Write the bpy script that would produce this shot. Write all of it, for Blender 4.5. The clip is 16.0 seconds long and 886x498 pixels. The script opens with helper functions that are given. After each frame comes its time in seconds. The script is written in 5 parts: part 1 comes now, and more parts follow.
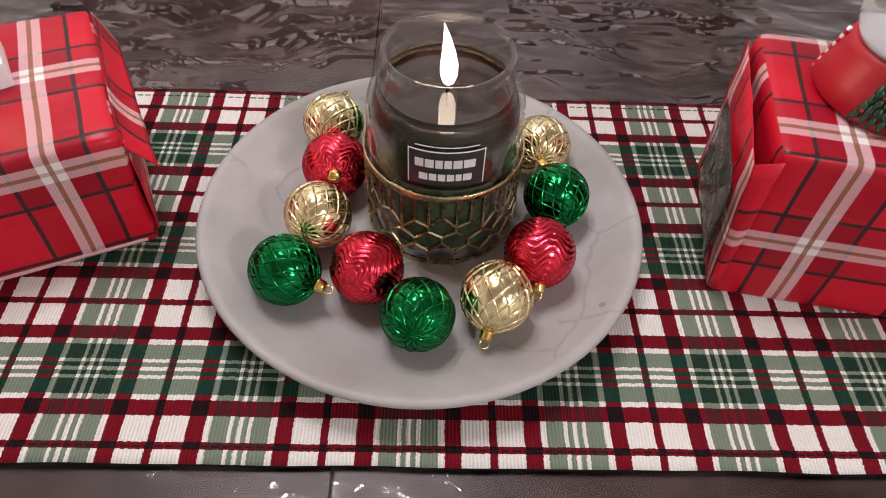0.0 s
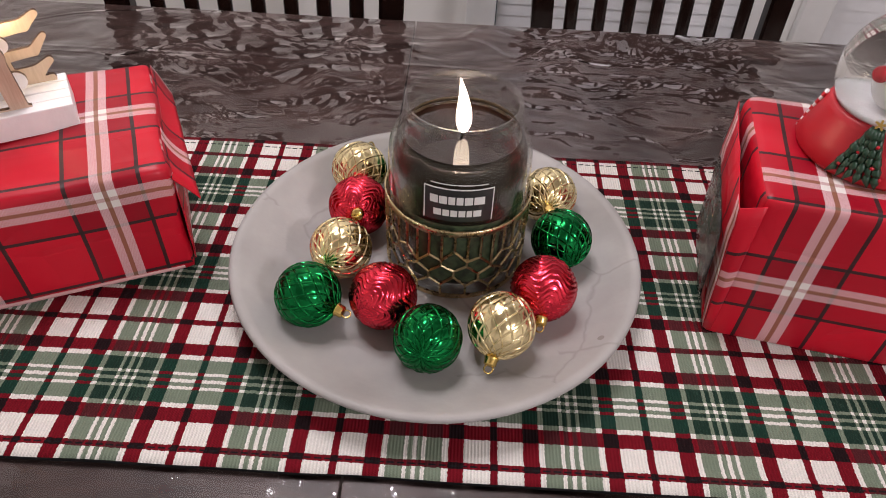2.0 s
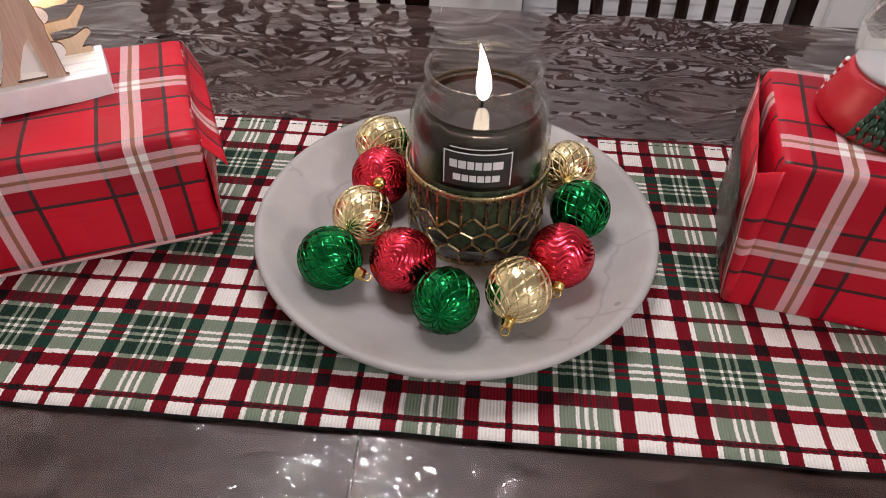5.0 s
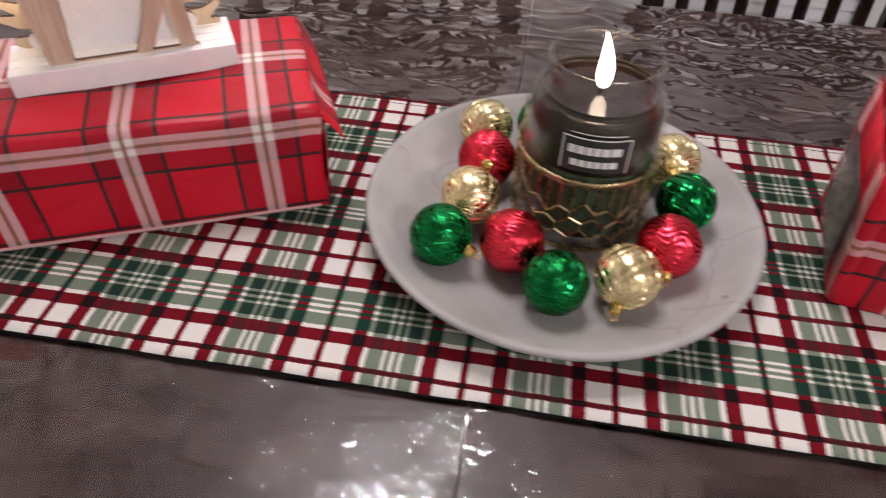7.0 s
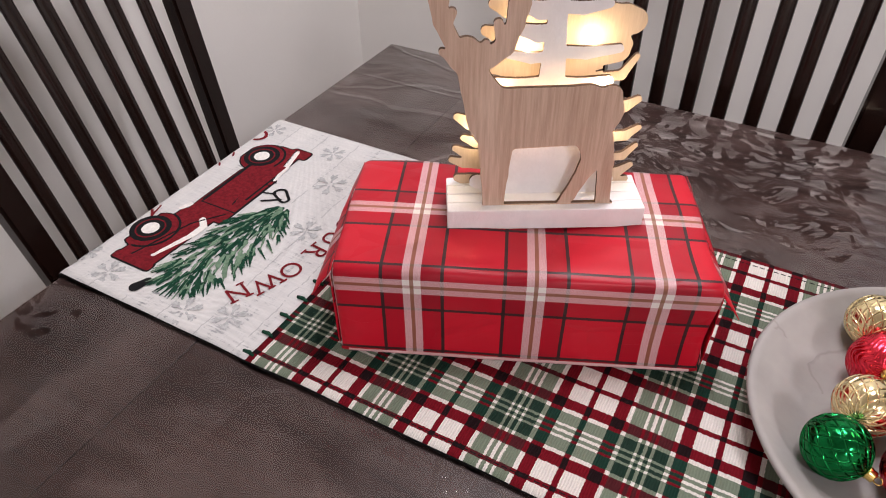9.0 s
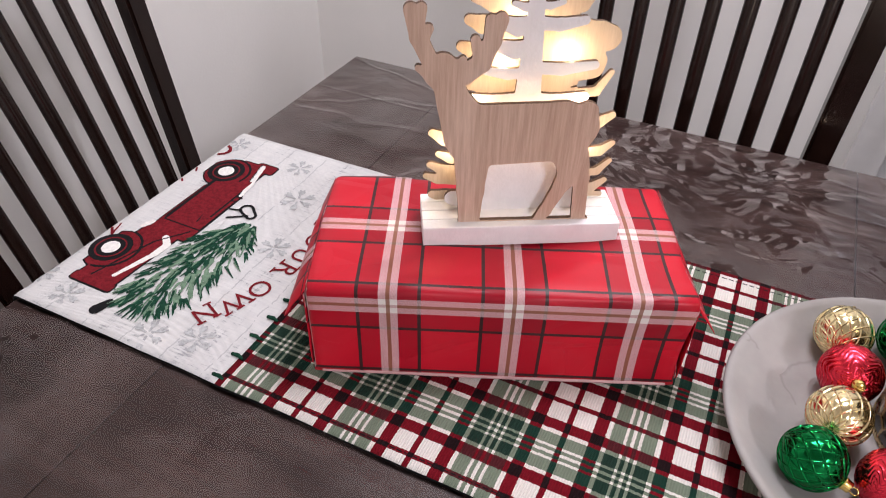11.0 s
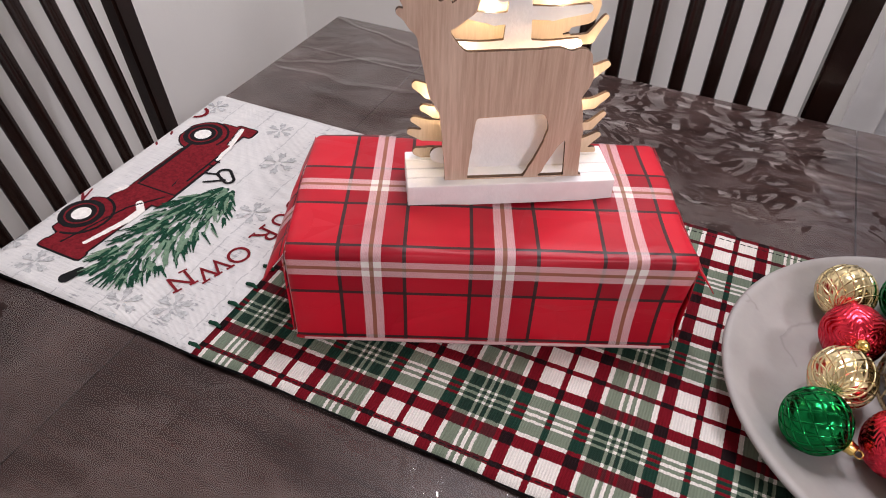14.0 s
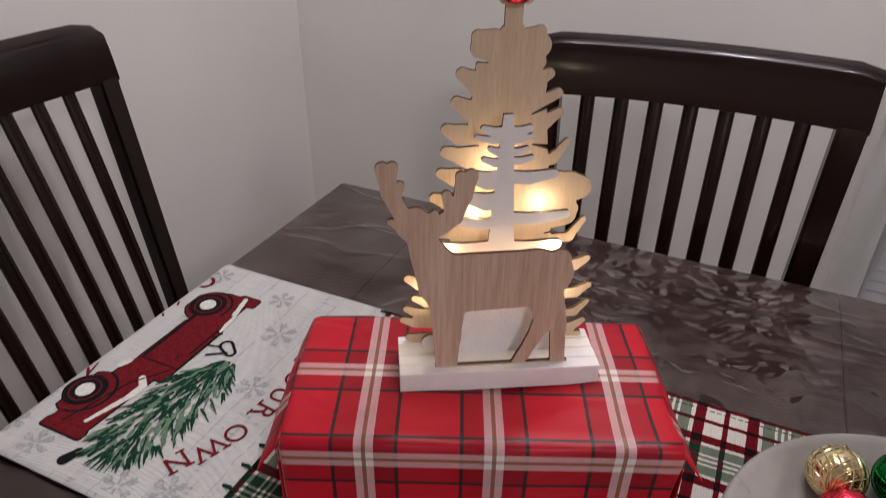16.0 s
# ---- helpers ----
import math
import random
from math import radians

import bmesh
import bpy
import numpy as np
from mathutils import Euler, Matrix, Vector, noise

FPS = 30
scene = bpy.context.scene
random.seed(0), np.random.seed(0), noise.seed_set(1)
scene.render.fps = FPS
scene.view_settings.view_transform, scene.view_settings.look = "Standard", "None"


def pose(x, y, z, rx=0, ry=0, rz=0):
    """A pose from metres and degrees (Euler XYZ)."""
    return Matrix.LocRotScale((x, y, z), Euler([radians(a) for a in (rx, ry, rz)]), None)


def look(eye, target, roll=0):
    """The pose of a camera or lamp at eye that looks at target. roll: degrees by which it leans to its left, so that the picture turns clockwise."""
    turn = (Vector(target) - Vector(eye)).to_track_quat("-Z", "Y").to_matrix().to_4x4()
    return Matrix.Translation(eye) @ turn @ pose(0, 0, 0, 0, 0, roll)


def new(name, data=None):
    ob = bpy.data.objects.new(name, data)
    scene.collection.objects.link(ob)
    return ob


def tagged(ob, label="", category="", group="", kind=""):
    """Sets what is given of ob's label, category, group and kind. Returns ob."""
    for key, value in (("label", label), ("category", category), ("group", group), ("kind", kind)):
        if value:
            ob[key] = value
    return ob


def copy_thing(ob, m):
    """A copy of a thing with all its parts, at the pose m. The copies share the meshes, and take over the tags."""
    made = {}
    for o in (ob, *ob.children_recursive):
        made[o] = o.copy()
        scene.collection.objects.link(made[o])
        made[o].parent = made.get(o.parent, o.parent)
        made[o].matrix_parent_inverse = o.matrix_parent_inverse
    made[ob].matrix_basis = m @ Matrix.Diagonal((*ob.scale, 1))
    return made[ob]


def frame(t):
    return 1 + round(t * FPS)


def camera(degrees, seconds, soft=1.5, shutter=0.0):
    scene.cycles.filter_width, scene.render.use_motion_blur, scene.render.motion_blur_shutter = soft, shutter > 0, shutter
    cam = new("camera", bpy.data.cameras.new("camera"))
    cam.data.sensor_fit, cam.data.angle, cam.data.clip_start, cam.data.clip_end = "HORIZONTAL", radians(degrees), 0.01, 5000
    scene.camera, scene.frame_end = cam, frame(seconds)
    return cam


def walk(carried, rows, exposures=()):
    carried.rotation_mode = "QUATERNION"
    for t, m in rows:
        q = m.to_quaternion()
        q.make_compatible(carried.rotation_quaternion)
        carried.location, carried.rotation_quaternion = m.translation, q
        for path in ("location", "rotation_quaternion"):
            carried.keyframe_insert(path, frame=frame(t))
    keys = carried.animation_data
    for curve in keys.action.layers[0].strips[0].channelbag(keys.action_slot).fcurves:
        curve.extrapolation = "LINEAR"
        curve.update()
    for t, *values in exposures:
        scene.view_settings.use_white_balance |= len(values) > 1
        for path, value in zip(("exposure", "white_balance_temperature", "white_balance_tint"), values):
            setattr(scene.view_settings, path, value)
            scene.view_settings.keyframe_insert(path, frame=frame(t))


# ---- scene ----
cam = camera(65.2, 16.0, soft=0.95, shutter=0.4)
PATH = [
    (0, (0.000, -0.341, 1.158), (0.059, 0.934, -0.381), 3.3),
    (0.5, (-0.001, -0.368, 1.175), (0.057, 0.973, -0.307), 4.0),
    (1, (0.002, -0.375, 1.177), (0.033, 1.010, -0.265), 3.4),
    (1.5, (0.004, -0.378, 1.177), (0.006, 1.024, -0.250), 2.8),
    (2, (0.009, -0.390, 1.167), (-0.009, 1.047, -0.224), 2.8),
    (2.5, (0.012, -0.390, 1.158), (-0.023, 1.045, -0.235), 2.5),
    (3, (0.012, -0.389, 1.152), (-0.045, 1.045, -0.241), 2.0),
    (3.5, (0.007, -0.392, 1.147), (-0.066, 1.043, -0.244), 1.4),
    (4, (0.003, -0.397, 1.144), (-0.082, 1.039, -0.245), 1.3),
    (4.2, (0.002, -0.398, 1.145), (-0.068, 1.036, -0.247), 1.8),
    (6.3, (0.047, -0.454, 1.170), (-0.127, 0.991, -0.202), 1.2),
    (6.5, (0.041, -0.456, 1.171), (-0.131, 0.956, -0.236), 1.7),
    (7, (-0.036, -0.435, 1.155), (-0.230, 0.973, -0.252), 2.0),
    (7.5, (-0.138, -0.428, 1.174), (-0.445, 0.961, -0.232), 0.5),
    (8, (-0.176, -0.437, 1.191), (-0.675, 0.912, -0.199), 0.2),
    (8.5, (-0.194, -0.443, 1.213), (-0.869, 0.863, -0.143), -0.3),
    (8.7, (-0.194, -0.447, 1.226), (-0.935, 0.862, -0.092), -1.0),
    (10.8, (-0.212, -0.445, 1.230), (-0.864, 0.969, -0.025), 1.4),
    (11, (-0.212, -0.444, 1.227), (-0.856, 0.960, -0.044), 1.5),
    (11.5, (-0.210, -0.442, 1.225), (-0.841, 0.937, -0.080), 1.8),
    (12, (-0.210, -0.446, 1.218), (-0.832, 0.914, -0.110), 1.6),
    (12.5, (-0.210, -0.450, 1.212), (-0.826, 0.901, -0.127), 1.9),
    (13, (-0.214, -0.452, 1.207), (-0.874, 0.908, -0.102), 0.5),
    (13.5, (-0.208, -0.445, 1.210), (-0.820, 0.934, -0.102), 0.9),
    (14, (-0.215, -0.429, 1.201), (-0.812, 0.942, -0.127), 1.6),
    (14.5, (-0.217, -0.408, 1.195), (-0.812, 0.939, -0.159), 2.3),
    (15, (-0.216, -0.420, 1.221), (-0.818, 0.980, -0.073), 2.4),
    (15.5, (-0.210, -0.420, 1.248), (-0.873, 1.052, 0.068), 1.4),
    (16, (-0.209, -0.416, 1.256), (-0.914, 1.141, 0.217), 0.7),
]
walk(cam, [(t, look(eye, target, roll)) for t, eye, target, roll in PATH],
     [(0, 0.09, 6500, 10), (1.0, 0.05, 6500, 10), (8.0, 0.06, 6500, 10), (9.0, 0.12, 6500, 10), (11.0, 0.26, 6250, 10), (13.0, 0.17, 6250, 10), (14.0, 0.14, 6350, 10), (15.0, 0.19, 6400, 10), (15.5, -0.10, 6400, 9), (16.0, -0.57, 6500, 9)])

# ---------------------------------------------------------------- light
world = bpy.data.worlds.new("room_world")
scene.world = world
world.use_nodes = True
world.node_tree.nodes["Background"].inputs["Color"].default_value = (0.8, 0.85, 1.0, 1)
world.node_tree.nodes["Background"].inputs["Strength"].default_value = 0.05
T = 0.76          # height of the table top
LAMP = (-0.25, 0.40, 2.28)


def lamp(name, kind, place, energy, color, size):
    data = bpy.data.lights.new(name, kind)
    data.energy, data.color = energy, color
    if kind == "AREA":
        data.shape, data.size = "DISK", size
    else:
        data.shadow_soft_size = size
    ob = new(name, data)
    ob.location = place
    return ob


BULBS = [(LAMP[0] + 0.21 * math.cos(2 * math.pi * k / 5 + 0.3), LAMP[1] + 0.21 * math.sin(2 * math.pi * k / 5 + 0.3), LAMP[2]) for k in range(5)]
for bulb in BULBS:
    lamp("ceiling_light_source", "AREA", bulb, 3.05, (1.0, 0.925, 0.980), 0.060)
# unseen fill, added to brighten the faces turned to the camera
lamp("camera_side_fill", "AREA", (1.3, -1.5, 2.28), 33.0, (1.0, 0.925, 0.980), 0.35)


# ---------------------------------------------------------------- materials
class Net:
    """A small wrapper to write node materials in few lines."""

    def __init__(self, name):
        self.mat = bpy.data.materials.new(name)
        self.mat.use_nodes = True
        self.tree = self.mat.node_tree
        self.bsdf = self.tree.nodes["Principled BSDF"]

    def node(self, kind, inputs=None, operation="", blend_type="", feature="", dims=""):
        n = self.tree.nodes.new(kind)
        if operation:
            n.operation = operation
        if blend_type:
            n.data_type, n.blend_type = "RGBA", blend_type
        if feature:
            n.feature = feature
        if dims:
            n.noise_dimensions = dims
        for key, value in (inputs or {}).items():
            self.put(n.inputs[key], value)
        return n

    def put(self, socket, value):
        if isinstance(value, bpy.types.NodeSocket):
            self.tree.links.new(value, socket)
        elif isinstance(value, tuple) and len(value) == 3 and socket.type == "RGBA":
            socket.default_value = (*value, 1)
        else:
            socket.default_value = value

    def math(self, op, a, b=0.0):
        return self.node("ShaderNodeMath", {0: a, 1: b}, operation=op).outputs[0]

    def mix(self, fac, a, b, blend="MIX"):
        n = self.node("ShaderNodeMix", blend_type=blend)
        self.put(n.inputs["Factor"], fac)
        self.put(n.inputs["A"], a)
        self.put(n.inputs["B"], b)
        return n.outputs["Result"]

    def coords(self, which="Object"):
        return self.node("ShaderNodeTexCoord").outputs[which]

    def noise(self, vector, scale, detail=4.0, rough=0.55):
        return self.node("ShaderNodeTexNoise", {"Vector": vector, "Scale": scale, "Detail": detail, "Roughness": rough}).outputs["Fac"]

    def stretch(self, vector, scale):
        return self.node("ShaderNodeMapping", {"Vector": vector, "Scale": scale}).outputs["Vector"]

    def ramp(self, fac, stops, mode="LINEAR"):
        n = self.node("ShaderNodeValToRGB", {"Fac": fac})
        r = n.color_ramp
        r.interpolation = mode
        r.elements[0].position, r.elements[0].color = stops[0][0], (*stops[0][1], 1)
        r.elements[1].position, r.elements[1].color = stops[-1][0], (*stops[-1][1], 1)
        for p, c in stops[1:-1]:
            r.elements.new(p).color = (*c, 1)
        return n.outputs["Color"]

    def bump(self, height, strength, distance):
        return self.node("ShaderNodeBump", {"Height": height, "Strength": strength, "Distance": distance}).outputs["Normal"]

    def set(self, **inputs):
        for key, value in inputs.items():
            self.put(self.bsdf.inputs[key.replace("_", " ")], value)
        return self


def plain(name, color, rough=0.5, metal=0.0, vary=0.12, scale=30.0, bump=0.0, fine=400.0, **more):
    """A surface with cloudy variation of colour and gloss, and a fine relief."""
    n = Net(name)
    c = n.coords()
    cloud = n.noise(c, scale)
    dark = tuple(v * (1 - vary) for v in color)
    light = tuple(min(1.0, v * (1 + vary)) for v in color)
    n.set(Base_Color=n.ramp(cloud, [(0.3, dark), (0.7, light)]), Metallic=metal)
    n.set(Roughness=n.math("ADD", n.math("MULTIPLY", n.noise(c, scale * 3), 0.16), rough - 0.08))
    if rough > 0.88:
        n.set(Specular_IOR_Level=0.12)
    if bump:
        n.set(Normal=n.bump(n.noise(c, fine, 3.0), 0.6, bump))
    for key, value in more.items():
        n.put(n.bsdf.inputs[key.replace("_", " ")], value)
    return n.mat


def wood(name, dark, light, rough, along=(8.0, 8.0, 1.0), grain=120.0, coat=0.0, gloss=0.5):
    """Grain that runs along one axis of the thing."""
    n = Net(name)
    v = n.stretch(n.coords(), along)
    g1 = n.noise(v, grain, 6.0, 0.65)
    g2 = n.noise(v, grain * 0.15, 3.0)
    mixed = n.math("ADD", n.math("MULTIPLY", g1, 0.6), n.math("MULTIPLY", g2, 0.4))
    n.set(Base_Color=n.ramp(mixed, [(0.34, dark), (0.66, light)]), Roughness=rough, Coat_Weight=coat, Coat_Roughness=0.10, Specular_IOR_Level=gloss)
    n.set(Normal=n.bump(g1, 0.25, 0.0004))
    return n.mat


def fract_of(n, value, period, offset):
    x = n.math("DIVIDE", n.math("SUBTRACT", value, offset), period)
    return n.math("FRACT", x)


WHITE, RED, SAGE = (0.80, 0.77, 0.70), (0.190, 0.006, 0.016), (0.215, 0.275, 0.220)
# one repeat of the woven plaid from the middle of a green band: end of the band, kind
BANDS = [(0.012, "w"), (0.043, "g"), (0.068, "w"), (0.172, "g"), (0.212, "w"), (0.312, "r"), (0.480, "w"), (0.524, "r"),
         (0.690, "w"), (0.790, "r"), (0.828, "w"), (0.930, "g"), (0.955, "w"), (0.988, "g"), (1.0, "w")]


def band_ramp(n, fac, colors):
    stops, start = [], 0.0
    for end, kind in BANDS:
        stops.append((start, colors[kind]))
        start = end
    return n.ramp(fac, stops, "CONSTANT")


def plaid_cloth():
    n = Net("woven_plaid_cloth")
    uv = n.coords("UV")
    wob = n.node("ShaderNodeTexNoise", {"Vector": uv, "Scale": 600.0, "Detail": 1.0})
    shift = n.node("ShaderNodeVectorMath", {0: wob.outputs["Color"], 1: (0.5, 0.5, 0.5)}, operation="SUBTRACT").outputs[0]
    shift = n.node("ShaderNodeVectorMath", {0: shift, 1: (0.0007, 0.0007, 0.0)}, operation="MULTIPLY").outputs[0]
    moved = n.node("ShaderNodeVectorMath", {0: uv, 1: shift}, operation="ADD").outputs[0]
    xyz = n.node("ShaderNodeSeparateXYZ", {0: moved})
    step_x = n.math("FLOOR", n.math("DIVIDE", xyz.outputs[0], 0.0022))
    step_y = n.math("FLOOR", n.math("DIVIDE", xyz.outputs[1], 0.0016))
    tooth_x = n.node("ShaderNodeTexWhiteNoise", {"W": step_x}, dims="1D").outputs["Value"]
    tooth_y = n.node("ShaderNodeTexWhiteNoise", {"W": step_y}, dims="1D").outputs["Value"]
    fx = fract_of(n, n.math("ADD", xyz.outputs[0], n.math("MULTIPLY", n.math("SUBTRACT", tooth_y, 0.5), 0.0004)), 0.1015, -0.006)
    fy = fract_of(n, n.math("ADD", xyz.outputs[1], n.math("MULTIPLY", n.math("SUBTRACT", tooth_x, 0.5), 0.0005)), 0.1030, -0.119)
    tone = {"w": WHITE, "r": RED, "g": SAGE}
    col, row = band_ramp(n, fx, tone), band_ramp(n, fy, tone)
    cloth = n.mix(1.0, col, row, "MULTIPLY")
    only = lambda k: {c: ((1, 1, 1) if c == k else (0, 0, 0)) for c in "wrg"}
    gx, gy, rx, ry = band_ramp(n, fx, only("g")), band_ramp(n, fy, only("g")), band_ramp(n, fx, only("r")), band_ramp(n, fy, only("r"))
    wx, wy = band_ramp(n, fx, only("w")), band_ramp(n, fy, only("w"))
    both = lambda a, b: n.mix(1.0, a, b, "MULTIPLY")
    lift = n.mix(both(wx, wy), cloth, (0.72, 0.69, 0.64))
    lift = n.mix(both(gx, gy), lift, (0.013, 0.033, 0.023))
    lift = n.mix(both(rx, gy), lift, (0.009, 0.036, 0.024))
    lift = n.mix(both(gx, ry), lift, (0.070, 0.012, 0.015))
    lift = n.mix(both(rx, ry), lift, (0.012, 0.005, 0.006))
    raw = n.node("ShaderNodeSeparateXYZ", {0: uv})
    wx_ = n.math("SINE", n.math("MULTIPLY", raw.outputs[0], 2856.0))
    wy_ = n.math("SINE", n.math("MULTIPLY", raw.outputs[1], 3927.0))
    weave = n.math("ADD", n.math("MULTIPLY", n.math("MULTIPLY", wx_, wy_), 0.55), n.math("MULTIPLY", wx_, 0.75))
    fuzz = n.noise(uv, 900.0, 3.0)
    shade = n.math("ADD", n.math("MULTIPLY", weave, 0.085), n.math("ADD", n.math("MULTIPLY", fuzz, 0.5), 0.72))
    n.set(Base_Color=n.mix(1.0, lift, n.node("ShaderNodeCombineColor", {0: shade, 1: shade, 2: shade}).outputs[0], "MULTIPLY"))
    n.set(Roughness=0.92, Specular_IOR_Level=0.12, Normal=n.bump(n.math("ADD", weave, fuzz), 0.5, 0.0006))
    return n.mat


def white_cloth():
    n = Net("woven_white_cloth")
    uv = n.coords("UV")
    v = n.stretch(uv, (1.0, 7.0, 1.0))
    streak = n.noise(v, 45.0, 6.0, 0.7)
    lines = n.noise(n.stretch(uv, (42.0, 3.0, 1.0)), 1.0, 5.0, 0.7)
    xyz = n.node("ShaderNodeSeparateXYZ", {0: uv})
    weave = n.math("MULTIPLY", n.math("SINE", n.math("MULTIPLY", xyz.outputs[0], 5200.0)), n.math("SINE", n.math("MULTIPLY", xyz.outputs[1], 3900.0)))
    c = n.ramp(n.math("ADD", n.math("MULTIPLY", streak, 0.5), n.math("MULTIPLY", lines, 0.5)), [(0.38, (0.36, 0.37, 0.38)), (0.43, (0.66, 0.66, 0.65)), (0.6, (0.76, 0.755, 0.735))])
    drift = n.math("ADD", xyz.outputs[0], n.math("MULTIPLY", n.noise(n.stretch(uv, (6.0, 25.0, 1.0)), 1.0, 4.0, 0.7), 0.012))
    seam = n.math("MULTIPLY", n.math("LESS_THAN", n.math("FRACT", n.math("DIVIDE", drift, 0.046)), 0.030), n.math("GREATER_THAN", n.noise(uv, 70.0, 2.0), 0.44))
    c = n.mix(n.math("MULTIPLY", seam, 0.42), c, (0.30, 0.31, 0.32))
    n.set(Base_Color=c, Roughness=0.93, Specular_IOR_Level=0.12, Normal=n.bump(n.math("ADD", weave, n.noise(uv, 900.0)), 0.5, 0.0006))
    return n.mat


def gift_paper(name, u_at, v_at):
    """Printed tartan on glossy red paper: pale double stripes with a tan core, thin dark lines."""
    n = Net(name)
    uv = n.coords("UV")
    xyz = n.node("ShaderNodeSeparateXYZ", {0: uv})
    p = 0.0985
    red = (0.55, 0.007, 0.024)
    twill = n.math("GREATER_THAN", n.math("SINE", n.math("MULTIPLY", n.math("ADD", xyz.outputs[0], xyz.outputs[1]), 4800.0)), -0.35)
    out = None
    masks = []
    for axis, at in ((0, u_at), (1, v_at)):
        f = fract_of(n, n.math("ADD", xyz.outputs[axis], p / 2), p, at)
        d = n.math("MULTIPLY", n.math("ABSOLUTE", n.math("SUBTRACT", f, 0.5)), p)
        deep = n.math("LESS_THAN", d, 0.0245)
        pale = n.math("MULTIPLY", n.math("LESS_THAN", d, 0.0075), n.math("GREATER_THAN", d, 0.0016))
        core = n.math("LESS_THAN", d, 0.0016)
        line = n.math("LESS_THAN", n.math("ABSOLUTE", n.math("SUBTRACT", d, 0.0245)), 0.0014)
        masks.append((deep, pale, core, line))
    (d0, p0, c0, l0), (d1, p1, c1, l1) = masks
    deep = n.math("ADD", n.math("MULTIPLY", d0, 0.42), n.math("MULTIPLY", d1, 0.42))
    c = n.mix(deep, red, (0.24, 0.003, 0.013))
    for l in (l1, l0):
        c = n.mix(n.math("MULTIPLY", l, 0.95), c, (0.025, 0.018, 0.018))
    for pm, cm, cover in ((p1, c1, 0.36), (p0, c0, 0.44)):
        c = n.mix(n.math("MULTIPLY", pm, n.math("ADD", n.math("MULTIPLY", twill, 0.26), cover)), c, (0.74, 0.56, 0.57))
        c = n.mix(n.math("MULTIPLY", cm, 0.72), c, (0.26, 0.15, 0.09))
    both = n.math("MULTIPLY", p0, p1)
    c = n.mix(n.math("MULTIPLY", both, 0.7), c, (0.78, 0.80, 0.74))
    n.set(Base_Color=c, Roughness=0.38, Specular_IOR_Level=0.28)
    o = n.coords()
    crease = n.noise(n.stretch(o, (0.5, 1.0, 1.0)), 16.0, 2.0, 0.5)
    folds = n.node("ShaderNodeTexVoronoi", {"Vector": n.stretch(o, (0.55, 1.0, 1.3)), "Scale": 15.0}, feature="DISTANCE_TO_EDGE").outputs["Distance"]
    sharp = n.math("MULTIPLY", n.math("MINIMUM", folds, 0.09), n.math("GREATER_THAN", n.noise(o, 9.0, 1.0), 0.5))
    n.set(Normal=n.bump(n.math("ADD", crease, n.math("MULTIPLY", sharp, 1.6)), 0.6, 0.007))
    return n.mat


def table_wood():
    n = Net("dark_table_wood")
    o = n.coords()
    g = n.noise(n.stretch(o, (1.0, 9.0, 1.0)), 24.0, 6.0, 0.65)
    s = n.noise(o, 7.0, 4.0)
    c = n.ramp(n.math("ADD", n.math("MULTIPLY", g, 0.6), n.math("MULTIPLY", s, 0.4)), [(0.35, (0.022, 0.0105, 0.0085)), (0.68, (0.074, 0.035, 0.0275))])
    n.set(Base_Color=c, Roughness=0.42)
    return n.mat


